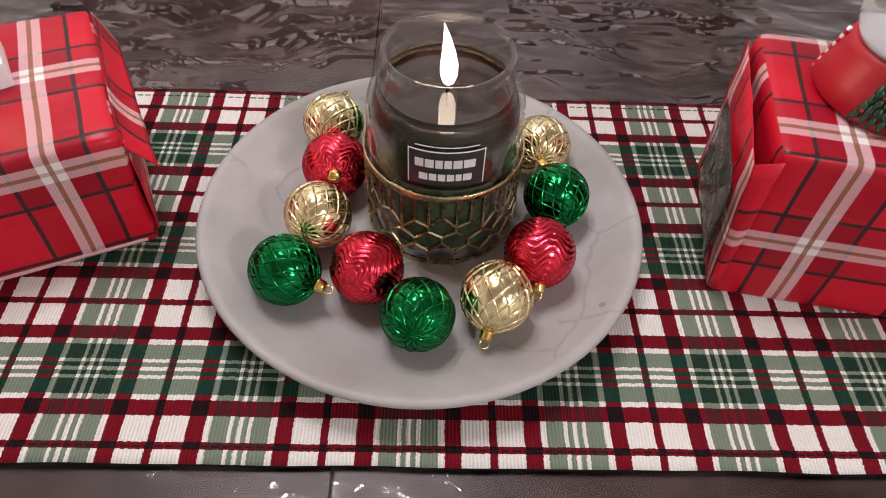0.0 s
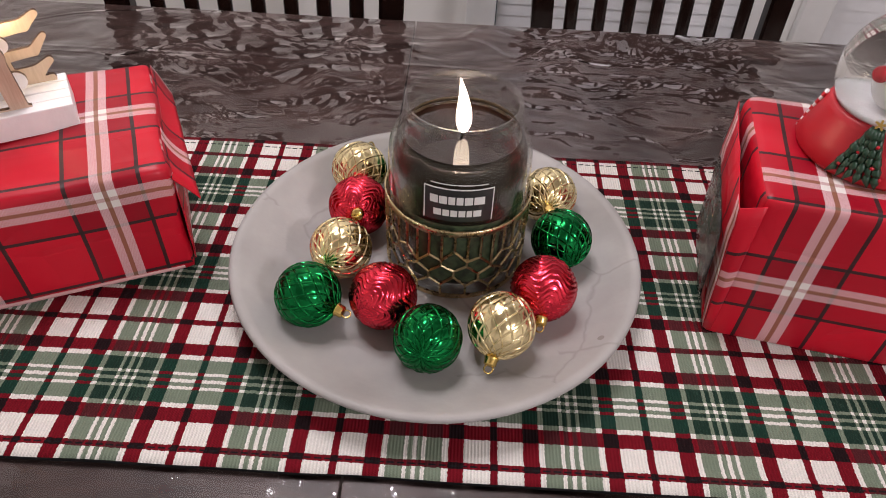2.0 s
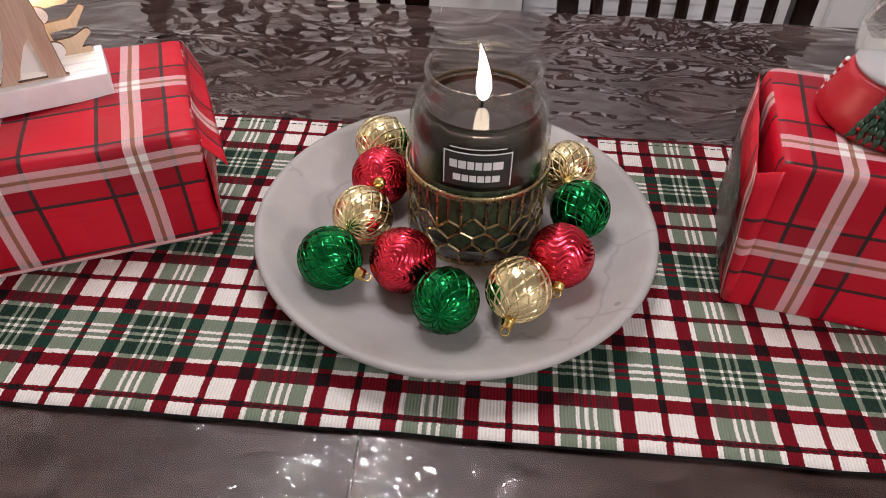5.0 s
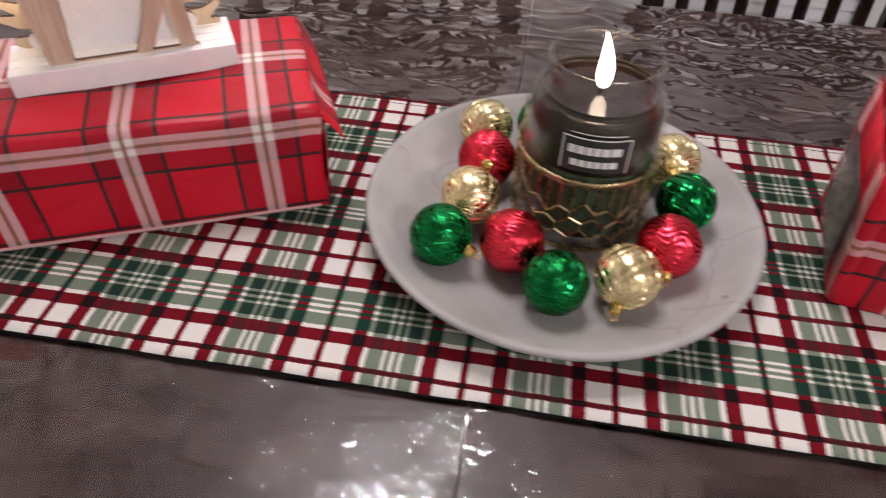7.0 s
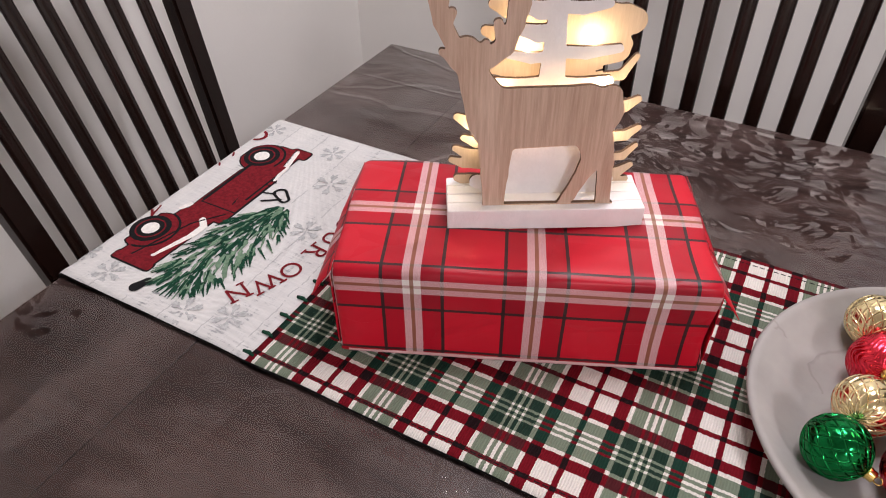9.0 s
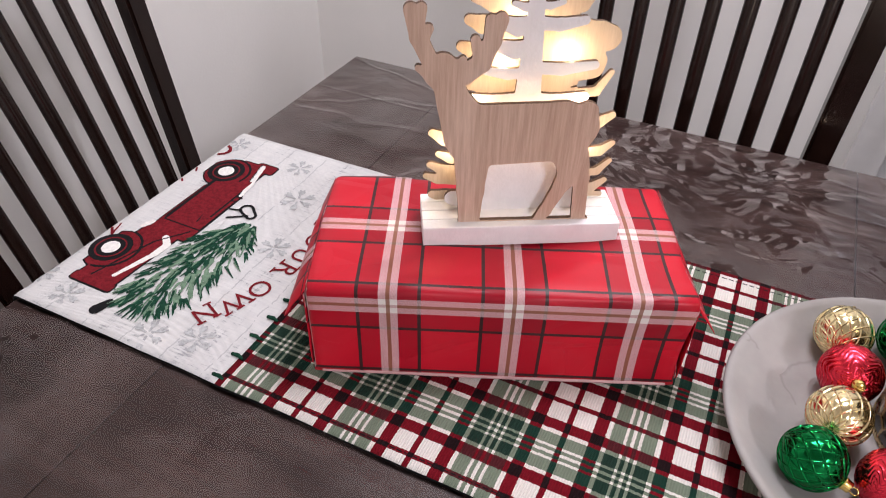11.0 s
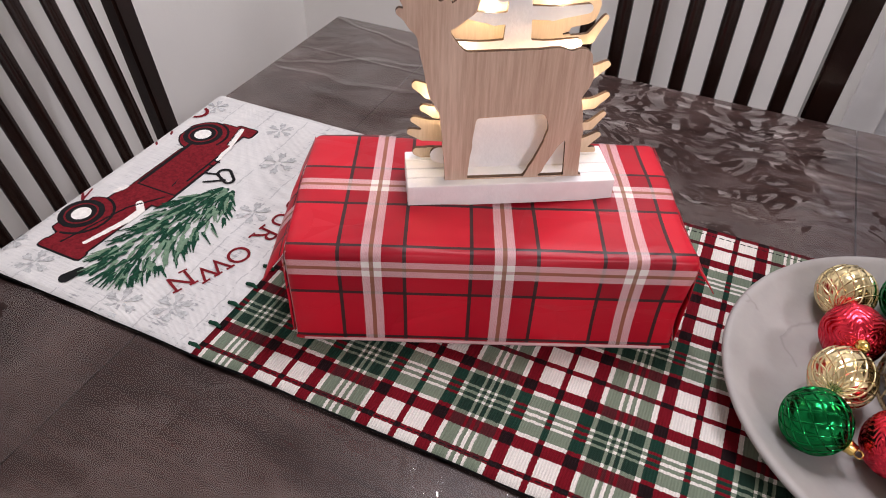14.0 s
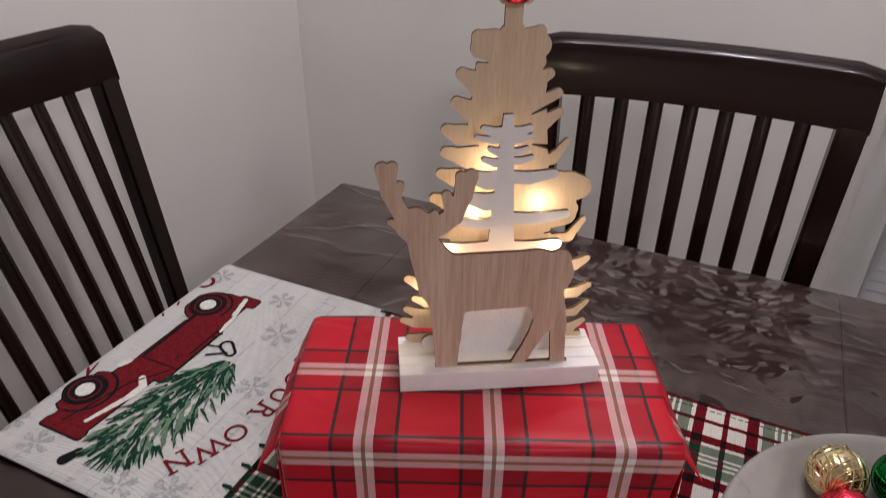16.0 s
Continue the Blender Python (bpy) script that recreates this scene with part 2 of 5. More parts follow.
def vinyl():
    """Clear wrinkled plastic over the table: lets the wood through and mirrors the room."""
    n = Net("clear_wrinkled_vinyl")
    o = n.coords()
    warp = n.node("ShaderNodeTexNoise", {"Vector": o, "Scale": 6.0, "Detail": 2.0}).outputs["Color"]
    bent = n.node("ShaderNodeVectorMath", {0: o, 1: n.node("ShaderNodeVectorMath", {0: warp, 1: (0.10, 0.10, 0.0)}, operation="MULTIPLY").outputs[0]}, operation="ADD").outputs[0]
    a = n.noise(n.stretch(bent, (0.75, 1.15, 1.0)), 31.0, 1.5, 0.45)
    fine = n.noise(bent, 110.0, 2.0, 0.5)
    cell = n.node("ShaderNodeTexVoronoi", {"Vector": n.stretch(bent, (0.6, 1.0, 1.0)), "Scale": 7.0}, feature="DISTANCE_TO_EDGE").outputs["Distance"]
    ridge = n.math("MULTIPLY", n.math("MAXIMUM", n.math("SUBTRACT", 0.035, cell), 0.0), 5.0)
    place = n.node("ShaderNodeSeparateXYZ", {0: o})
    fold = n.math("MAXIMUM", n.math("SUBTRACT", 0.004, n.math("ABSOLUTE", n.math("SUBTRACT", place.outputs[1], 0.335))), 0.0)
    fold = n.math("ADD", fold, n.math("MAXIMUM", n.math("SUBTRACT", 0.004, n.math("ABSOLUTE", n.math("ADD", place.outputs[1], 0.29))), 0.0))
    b = n.noise(n.stretch(bent, (1.0, 0.7, 1.0)), 9.0, 3.0, 0.5)
    where = n.ramp(n.noise(o, 2.4, 2.0), [(0.38, (0.6, 0.6, 0.6)), (0.62, (1, 1, 1))])
    calm = n.node("ShaderNodeMapRange", {"Value": place.outputs[0], "From Min": -0.58, "From Max": -0.34, "To Min": 0.36, "To Max": 1.0}).outputs["Result"]
    where = n.math("MULTIPLY", where, calm)
    h = n.math("ADD", n.math("MULTIPLY", n.math("MULTIPLY", a, where), 2.5), n.math("MULTIPLY", b, 0.9))
    h = n.math("ADD", h, n.math("ADD", n.math("MULTIPLY", n.math("MULTIPLY", fine, where), 0.015), n.math("ADD", ridge, n.math("MULTIPLY", fold, 28.0))))
    normal = n.bump(h, 1.0, 0.0036)
    fres = n.node("ShaderNodeFresnel", {"IOR": 1.50, "Normal": normal}).outputs[0]
    clear = n.node("ShaderNodeBsdfTransparent", {"Color": (0.93, 0.92, 0.92)})
    haze = n.node("ShaderNodeBsdfDiffuse", {"Color": (0.44, 0.315, 0.28)})
    # shiny crease streaks, painted as pale diffuse lines
    mask = n.math("MAXIMUM", n.math("MULTIPLY", n.math("SUBTRACT", n.noise(o, 13.0, 3.0), 0.44), 5.0), 0.0)
    crease = n.math("MULTIPLY", n.math("MAXIMUM", n.math("SUBTRACT", 1.0, n.math("DIVIDE", cell, 0.022)), 0.0), n.math("MINIMUM", mask, 1.0))
    # milky mottling of the film, with ceiling reflection painted in as diffuse colour
    cloudy = n.ramp(n.noise(n.stretch(bent, (0.8, 1.3, 1.0)), 12.0, 6.0, 0.66), [(0.42, (0, 0, 0)), (0.60, (0.11, 0.105, 0.105))])
    cling = n.math("GREATER_THAN", n.noise(n.stretch(bent, (2.4, 0.8, 1.0)), 6.0, 4.0, 0.6), 0.575)
    sheen_haze = n.math("MULTIPLY", n.math("ADD", cloudy, n.math("MULTIPLY", crease, 0.08)), n.math("SUBTRACT", 1.0, n.math("MULTIPLY", cling, 0.85)))
    milky = n.node("ShaderNodeMixShader", {0: sheen_haze, 1: clear.outputs[0], 2: haze.outputs[0]})
    film = n.math("ADD", n.math("MULTIPLY", n.noise(n.stretch(bent, (1.0, 0.55, 1.0)), 9.0, 3.0, 0.6), 1.3), 0.33)
    gloss = n.node("ShaderNodeBsdfGlossy", {"Color": (1, 1, 1), "Roughness": 0.028, "Normal": normal})
    both = n.node("ShaderNodeMixShader", {0: n.math("MINIMUM", n.math("MAXIMUM", n.math("SUBTRACT", n.math("MULTIPLY", n.math("MULTIPLY", fres, 2.25), film), 0.080), 0.026), 1.0), 1: milky.outputs[0], 2: gloss.outputs[0]})
    n.tree.links.new(both.outputs[0], n.tree.nodes["Material Output"].inputs["Surface"])
    return n.mat


def concrete():
    n = Net("pale_cast_stone")
    o = n.coords()
    cloud = n.noise(o, 14.0, 5.0)
    c = n.ramp(cloud, [(0.3, (0.275, 0.262, 0.250)), (0.7, (0.385, 0.368, 0.352))])
    crack = n.node("ShaderNodeTexVoronoi", {"Vector": n.node("ShaderNodeVectorMath", {0: o, 1: n.node("ShaderNodeVectorMath", {0: n.node("ShaderNodeTexNoise", {"Vector": o, "Scale": 40.0}).outputs["Color"], 1: (0.02, 0.02, 0.02)}, operation="MULTIPLY").outputs[0]}, operation="ADD").outputs[0], "Scale": 13.0}, feature="DISTANCE_TO_EDGE").outputs["Distance"]
    some = n.math("GREATER_THAN", n.noise(o, 11.0, 2.0), 0.53)
    vein = n.math("MULTIPLY", n.math("SUBTRACT", 1.0, n.math("MINIMUM", n.math("DIVIDE", crack, n.math("MULTIPLY", n.noise(o, 60.0, 2.0), 0.05)), 1.0)), some)
    c = n.mix(n.math("MULTIPLY", vein, 0.32), c, (0.15, 0.135, 0.125))
    spots = n.node("ShaderNodeTexVoronoi", {"Vector": o, "Scale": 42.0, "Randomness": 1.0})
    few = n.math("GREATER_THAN", n.node("ShaderNodeSeparateColor", {0: spots.outputs["Color"]}).outputs[0], 0.86)
    c = n.mix(n.math("MULTIPLY", n.math("MULTIPLY", n.math("LESS_THAN", spots.outputs["Distance"], 0.11), few), 0.6), c, (0.16, 0.13, 0.11))
    n.set(Base_Color=c, Roughness=0.55, Normal=n.bump(n.noise(o, 260.0, 4.0), 0.25, 0.0005))
    return n.mat


def thin_glass(name):
    """Thin clear glass: seen straight through, with the mirror gloss of glass."""
    n = Net(name)
    facing = n.node("ShaderNodeLayerWeight", {"Blend": 0.5}).outputs["Facing"]
    fres = n.math("ADD", n.math("MULTIPLY", n.math("POWER", facing, 3.2), 0.75), 0.010)
    clear = n.node("ShaderNodeBsdfTransparent", {"Color": (0.97, 0.98, 0.97)})
    gloss = n.node("ShaderNodeBsdfGlossy", {"Color": (1, 1, 1), "Roughness": 0.02})
    both = n.node("ShaderNodeMixShader", {0: fres, 1: clear.outputs[0], 2: gloss.outputs[0]})
    n.tree.links.new(both.outputs[0], n.tree.nodes["Material Output"].inputs["Surface"])
    return n.mat


def molten():
    """Clear melted wax: a tinted liquid with a mirror-smooth surface."""
    n = Net("molten_wax")
    facing = n.node("ShaderNodeLayerWeight", {"Blend": 0.5}).outputs["Facing"]
    fres = n.math("ADD", n.math("MULTIPLY", n.math("POWER", facing, 4.0), 0.5), 0.05)
    clear = n.node("ShaderNodeBsdfTransparent", {"Color": (0.50, 0.38, 0.38)})
    gloss = n.node("ShaderNodeBsdfGlossy", {"Color": (1, 1, 1), "Roughness": 0.03})
    both = n.node("ShaderNodeMixShader", {0: fres, 1: clear.outputs[0], 2: gloss.outputs[0]})
    n.tree.links.new(both.outputs[0], n.tree.nodes["Material Output"].inputs["Surface"])
    return n.mat


def glass(name, tint=(1, 1, 1), ior=1.45, rough=0.0):
    return Net(name).set(Base_Color=tint, Transmission_Weight=1.0, IOR=ior, Roughness=rough).mat


def glow(name, color, strength):
    return Net(name).set(Base_Color=(0, 0, 0), Emission_Color=color, Emission_Strength=strength).mat


def crinkled_film():
    n = Net("clear_tape")
    cells = n.node("ShaderNodeTexVoronoi", {"Vector": n.stretch(n.coords(), (1.0, 1.0, 0.45)), "Scale": 120.0}, feature="DISTANCE_TO_EDGE").outputs["Distance"]
    normal = n.bump(n.math("ADD", cells, n.noise(n.coords(), 90.0, 3.0)), 0.8, 0.004)
    clear = n.node("ShaderNodeBsdfTransparent", {"Color": (0.93, 0.92, 0.90)})
    gloss = n.node("ShaderNodeBsdfGlossy", {"Color": (1, 1, 1), "Roughness": 0.10, "Normal": normal})
    fres = n.node("ShaderNodeFresnel", {"IOR": 1.9, "Normal": normal}).outputs[0]
    both = n.node("ShaderNodeMixShader", {0: fres, 1: clear.outputs[0], 2: gloss.outputs[0]})
    n.tree.links.new(both.outputs[0], n.tree.nodes["Material Output"].inputs["Surface"])
    return n.mat


M = {
    "plaid": plaid_cloth(), "white_cloth": white_cloth(),
    "paper_a": gift_paper("red_tartan_gift_paper", 0.066, 0.083), "paper_b": gift_paper("red_tartan_wrapping", 0.045, 0.060),
    "table": table_wood(), "vinyl": vinyl(), "stone": concrete(), "glass": thin_glass("jar_glass"), "globe_glass": glass("globe_glass", ior=1.33),
    "wall": plain("matt_wall_paint", (0.84, 0.828, 0.795), 0.8, vary=0.03, scale=3.0, bump=0.0006, fine=180.0),
    "ceiling": plain("white_ceiling_paint", (0.78, 0.77, 0.75), 0.9, vary=0.03, bump=0.001, fine=90.0),
    "floor": wood("oak_floor", (0.13, 0.08, 0.05), (0.24, 0.15, 0.09), 0.45, (1.0, 8.0, 1.0), 20.0),
    "trim": plain("white_gloss_trim", (0.78, 0.78, 0.77), 0.35, vary=0.03),
    "chair": wood("espresso_stained_wood", (0.007, 0.0029, 0.0021), (0.015, 0.0062, 0.0045), 0.24, (6.0, 6.0, 0.8), 40.0, 0.22, 0.22),
    "chair_seat": plain("dark_seat_leather", (0.03, 0.02, 0.018), 0.5, bump=0.0008),
    "oak_ply": wood("pale_oak_plywood", (0.42, 0.265, 0.185), (0.70, 0.525, 0.41), 0.55, (9.0, 1.0, 0.5), 36.0),
    "pine_ply": wood("pale_pine_plywood", (0.54, 0.395, 0.265), (0.69, 0.54, 0.40), 0.55, (9.0, 1.0, 0.9), 60.0),
    "burnt": plain("laser_burnt_edge", (0.10, 0.055, 0.03), 0.8),
    "white_wood": plain("white_painted_wood", (0.84, 0.82, 0.83), 0.5, vary=0.04, scale=60.0, bump=0.0006, fine=300.0),
    "brass": plain("brushed_brass", (0.52, 0.41, 0.235), 0.28, 1.0, vary=0.15, scale=80.0),
    "wax": plain("dark_green_wax", (0.036, 0.028, 0.020), 0.36, vary=0.25, scale=40.0, Subsurface_Weight=0.08, Subsurface_Radius=(0.01, 0.006, 0.005), Specular_IOR_Level=0.2),
    "wax_pool": molten(),
    "wick": plain("charred_wick", (0.01, 0.008, 0.007), 0.9),
    "label_dark": plain("dark_label_film", (0.020, 0.022, 0.022), 0.4),
    "label_ink": plain("pale_label_ink", (0.75, 0.75, 0.73), 0.5),
    "ball_green": plain("green_metallic_lacquer", (0.008, 0.175, 0.045), 0.15, 1.0, vary=0.1),
    "ball_red": plain("red_metallic_lacquer", (0.74, 0.040, 0.070), 0.20, 1.0, vary=0.1),
    "ball_gold": plain("pale_gold_lacquer", (0.84, 0.71, 0.41), 0.16, 1.0, vary=0.1),
    "cap_gold": plain("gold_plated_cap", (0.70, 0.50, 0.16), 0.20, 1.0),
    "globe_red": plain("red_resin", (0.45, 0.008, 0.018), 0.38, vary=0.08),
    "snow": plain("white_resin_snow", (0.82, 0.82, 0.82), 0.6, bump=0.001),
    "resin_green": plain("dark_green_resin", (0.012, 0.045, 0.022), 0.4),
    "black": plain("black_resin", (0.01, 0.01, 0.01), 0.4),
    "gold_paint": plain("gold_paint", (0.55, 0.38, 0.10), 0.35, 0.6),
    "thread_black": plain("black_thread", (0.012, 0.012, 0.013), 0.95, bump=0.0008, fine=1500.0),
    "thread_red": plain("dark_red_thread", (0.17, 0.012, 0.018), 0.95, vary=0.3, scale=300.0, bump=0.0008, fine=1500.0),
    "thread_dark": plain("dark_green_thread", (0.012, 0.055, 0.032), 0.95, vary=0.4, scale=300.0, bump=0.0008, fine=1500.0),
    "thread_sage": plain("sage_green_thread", (0.16, 0.25, 0.17), 0.95, vary=0.3, scale=300.0, bump=0.0008, fine=1500.0),
    "thread_grey": plain("grey_thread", (0.45, 0.46, 0.46), 0.95, vary=0.3, scale=300.0),
    "thread_white": plain("white_thread", (0.80, 0.78, 0.74), 0.95, vary=0.1, scale=300.0),
    "pink_paper": plain("pale_pink_paper", (0.62, 0.36, 0.36), 0.45),
    "blind": plain("white_blind_slat", (0.80, 0.81, 0.83), 0.5, vary=0.03),
    "film": crinkled_film(),
    "flame": glow("candle_flame", (1.0, 0.78, 0.62), 12.0),
    "led": glow("warm_led", (1.0, 0.80, 0.50), 30.0),
    "dome": glow("lit_lamp_glass", (1.0, 0.94, 0.93), 4.0),
    "label_paper": plain("printed_forest_label", (0.030, 0.046, 0.022), 0.5, vary=0.9, scale=160.0),
}


# ---------------------------------------------------------------- builders
def thing(name, label, category, place=(0, 0, 0), turn=0.0, group="", kind=""):
    ob = new(name)
    ob.empty_display_size = 0.02
    ob.matrix_basis = pose(*place, 0, 0, turn)
    return tagged(ob, label, category, group, kind)


def part(name, bm, material, parent=None, label="", smooth=False):
    me = bpy.data.meshes.new(name)
    bm.to_mesh(me)
    bm.free()
    for m in material if isinstance(material, (list, tuple)) else [material]:
        me.materials.append(m)
    if smooth:
        me.polygons.foreach_set("use_smooth", [True] * len(me.polygons))
    ob = new(name, me)
    ob.parent = parent
    return tagged(ob, label)


def block(lo, hi, bevel=0.0, bm=None, m=None, segments=2):
    bm = bm or bmesh.new()
    made = bmesh.ops.create_cube(bm, size=1.0)["verts"]
    size = [b - a for a, b in zip(lo, hi)]
    mid = [(a + b) / 2 for a, b in zip(lo, hi)]
    for v in made:
        v.co = Vector([c * s + o for c, s, o in zip(v.co, size, mid)])
    if bevel:
        edges = list({e for v in made for e in v.link_edges})
        made = bmesh.ops.bevel(bm, geom=edges, offset=bevel, segments=segments, affect="EDGES", profile=0.5)["verts"]
    if m is not None:
        bmesh.ops.transform(bm, matrix=m, verts=list({v for v in made}))
    return bm


def lathe(profile, steps=64, bm=None, at=(0, 0, 0)):
    """Turn (radius, height) pairs round the upright axis."""
    bm = bm or bmesh.new()
    rings = []
    for r, z in profile:
        if r < 1e-6:
            rings.append([bm.verts.new((at[0], at[1], at[2] + z))])
        else:
            rings.append([bm.verts.new((at[0] + r * math.cos(a), at[1] + r * math.sin(a), at[2] + z)) for a in (2 * math.pi * k / steps for k in range(steps))])
    for a, b in zip(rings, rings[1:]):
        for k in range(steps):
            q = (k + 1) % steps
            if len(a) == 1 and len(b) > 1:
                bm.faces.new((a[0], b[q], b[k]))
            elif len(b) == 1 and len(a) > 1:
                bm.faces.new((a[k], a[q], b[0]))
            elif len(a) > 1:
                bm.faces.new((a[k], a[q], b[q], b[k]))
    bmesh.ops.recalc_face_normals(bm, faces=bm.faces[:])
    return bm


def tube(points, radius, sides=8, bm=None):
    """A round rod along points; radius may be one number or one a point."""
    bm = bm or bmesh.new()
    pts = [Vector(p) for p in points]
    rad = radius if isinstance(radius, (list, tuple)) else [radius] * len(pts)
    rings = []
    for i, p in enumerate(pts):
        way = (pts[min(i + 1, len(pts) - 1)] - pts[max(i - 1, 0)]).normalized()
        side = way.orthogonal().normalized() if i == 0 else (side - way * side.dot(way)).normalized()
        up = way.cross(side)
        rings.append([bm.verts.new(p + rad[i] * (math.cos(a) * side + math.sin(a) * up)) for a in (2 * math.pi * k / sides for k in range(sides))])
    for a, b in zip(rings, rings[1:]):
        for k in range(sides):
            bm.faces.new((a[k], a[(k + 1) % sides], b[(k + 1) % sides], b[k]))
    bm.faces.new(rings[0][::-1])
    bm.faces.new(rings[-1])
    return bm


def taper(x, z, x0, z0, x1, z1, r0, r1):
    """Signed distance to a tapered rounded stroke."""
    dx, dz = x1 - x0, z1 - z0
    h = np.clip(((x - x0) * dx + (z - z0) * dz) / (dx * dx + dz * dz + 1e-12), 0, 1)
    return np.hypot(x - x0 - h * dx, z - z0 - h * dz) - (r0 + h * (r1 - r0))


def strokes(x, z, rows, soft=0.0):
    d = None
    for row in rows:
        s = taper(x, z, *row)
        if d is None:
            d = s
        elif soft:
            h = np.clip(0.5 + 0.5 * (d - s) / soft, 0, 1)
            d = d + (s - d) * h - soft * h * (1 - h)
        else:
            d = np.minimum(d, s)
    return d


def cutout(field, lo, hi, step, thick, unit=0.001, flat=False):
    """A flat board sawn to the outline where field(x, z) is negative. Upright in the xz plane, or lying in xy if flat."""
    xs, zs = np.arange(lo[0], hi[0] + step, step), np.arange(lo[1], hi[1] + step, step)
    X, Z = np.meshgrid(xs, zs, indexing="ij")
    V = field(X, Z)
    bm = bmesh.new()
    front, back = {}, {}

    def put(key, x, z):
        if key not in front:
            x, z = x * unit, z * unit
            front[key] = bm.verts.new((x, z, thick) if flat else (x, 0, z))
            back[key] = bm.verts.new((x, z, 0) if flat else (x, thick, z))
        return key

    def corner(i, j):
        return put(("g", i, j), xs[i], zs[j])

    def cross(i, j, k, l):
        a, b = V[i, j], V[k, l]
        t = a / (a - b)
        return put(("e", min(i, k), min(j, l), i != k), xs[i] + t * (xs[k] - xs[i]), zs[j] + t * (zs[l] - zs[j]))

    def face(loop):
        try:
            bm.faces.new([front[k] for k in loop])
            bm.faces.new([back[k] for k in loop[::-1]])
        except ValueError:
            pass

    for j in range(len(zs) - 1):
        run = None
        for i in range(len(xs)):
            full = i < len(xs) - 1 and max(V[i, j], V[i + 1, j], V[i, j + 1], V[i + 1, j + 1]) < 0
            if full and run is None:
                run = i
            if not full and run is not None:
                face([corner(run, j), corner(i, j), corner(i, j + 1), corner(run, j + 1)])
                run = None
            if full or i == len(xs) - 1:
                continue
            ring = [(i, j), (i + 1, j), (i + 1, j + 1), (i, j + 1)]
            if min(V[c] for c in ring) >= 0:
                continue
            loop = []
            for a, b in zip(ring, ring[1:] + ring[:1]):
                if V[a] < 0:
                    loop.append(corner(*a))
                if (V[a] < 0) != (V[b] < 0):
                    loop.append(cross(*a, *b))
            if len(loop) < 3:
                continue
            face(loop)
            for a, b in zip(loop, loop[1:] + loop[:1]):
                if a[0] == "e" and b[0] == "e":
                    f = bm.faces.new((front[b], front[a], back[a], back[b]))
                    f.material_index = 1
    return bm


def soft_box(L, D, H, r, n=(12, 6, 5), dent=0.001, seed=0.0):
    """A wrapped carton: rounded edges, slightly dented sides, and the paper's own coordinates in uv."""
    bm = bmesh.new()
    uv = bm.loops.layers.uv.new("UVMap")
    lines = []
    for size, k in zip((L, D, H), n):
        lines.append([0, r * 0.3, r] + [r + (size - 2 * r) * q / k for q in range(1, k)] + [size - r, size - r * 0.3, size])
    seen = {}

    def vert(p):
        key = tuple(round(c * 1e5) for c in p)
        if key not in seen:
            q = Vector([min(max(c, r), s - r) for c, s in zip(p, (L, D, H))])
            off = Vector(p) - q
            co = q + off.normalized() * r if off.length > 1e-9 else q
            nz = noise.noise(Vector(p) * 14 + Vector((seed, 0, 0)))
            low = min(1.0, p[2] / 0.02)
            co += off.normalized() * (nz * dent * low) if off.length > 1e-9 else Vector()
            if p[2] < r:
                co.x, co.y = co.x * 0.3 + p[0] * 0.7, co.y * 0.3 + p[1] * 0.7
            seen[key] = bm.verts.new(co)
        return seen[key]

    for axis in range(3):
        a, b = [k for k in range(3) if k != axis]
        for side, level in ((0, 0.0), (1, (L, D, H)[axis])):
            for i in range(len(lines[a]) - 1):
                for j in range(len(lines[b]) - 1):
                    quad = []
                    for u, v in ((i, j), (i + 1, j), (i + 1, j + 1), (i, j + 1)):
                        p = [0, 0, 0]
                        p[axis], p[a], p[b] = level, lines[a][u], lines[b][v]
                        quad.append(vert(tuple(p)))
                    if (side == 1) == (axis == 1):
                        quad.reverse()
                    f = bm.faces.new(quad)
                    f.smooth = True
                    for loop in f.loops:
                        c = loop.vert.co
                        if axis == 0:
                            loop[uv].uv = (c.y + (0.03 if side else 0.06), c.z + c.y * 0.0)
                        elif axis == 1 and side == 1:
                            loop[uv].uv = (c.x, 2 * H + D - c.z)
                        else:
                            loop[uv].uv = (c.x, c.z + c.y)
    return bm


def flap(corners, uvs, thick=0.0006):
    """A thin folded sheet of paper between four corners, gently bowed."""
    bm = bmesh.new()
    uv = bm.loops.layers.uv.new("UVMap")
    a, b, c, d = [Vector(p) for p in corners]
    normal = (b - a).cross(d - a).normalized()
    n = 8
    grid = {}
    for k in (0, 1):
        for i in range(n + 1):
            for j in range(n + 1):
                s, t = i / n, j / n
                p = a.lerp(b, s).lerp(d.lerp(c, s), t)
                p += normal * (0.0025 * math.sin(math.pi * s) * math.sin(math.pi * t) + 0.0012 * noise.noise(p * 60) + k * thick)
                grid[k, i, j] = bm.verts.new(p)
    for k in (0, 1):
        for i in range(n):
            for j in range(n):
                q = [(i, j), (i + 1, j), (i + 1, j + 1), (i, j + 1)]
                f = bm.faces.new([grid[k, x, y] for x, y in (q if k else q[::-1])])
                f.smooth = True
                for loop, (x, y) in zip(f.loops, q if k else q[::-1]):
                    loop[uv].uv = (uvs[0] + x / n * uvs[2], uvs[1] + y / n * uvs[3])
    for i in range(n):
        for (x0, y0), (x1, y1) in (((i, 0), (i + 1, 0)), ((n, i), (n, i + 1)), ((n - i, n), (n - i - 1, n)), ((0, n - i), (0, n - i - 1))):
            bm.faces.new((grid[0, x0, y0], grid[0, x1, y1], grid[1, x1, y1], grid[1, x0, y0]))
    return bm


# ---------------------------------------------------------------- room
X0, X1, Y0, Y1, Z1 = -1.22, 2.6, -2.6, 0.97, 2.42


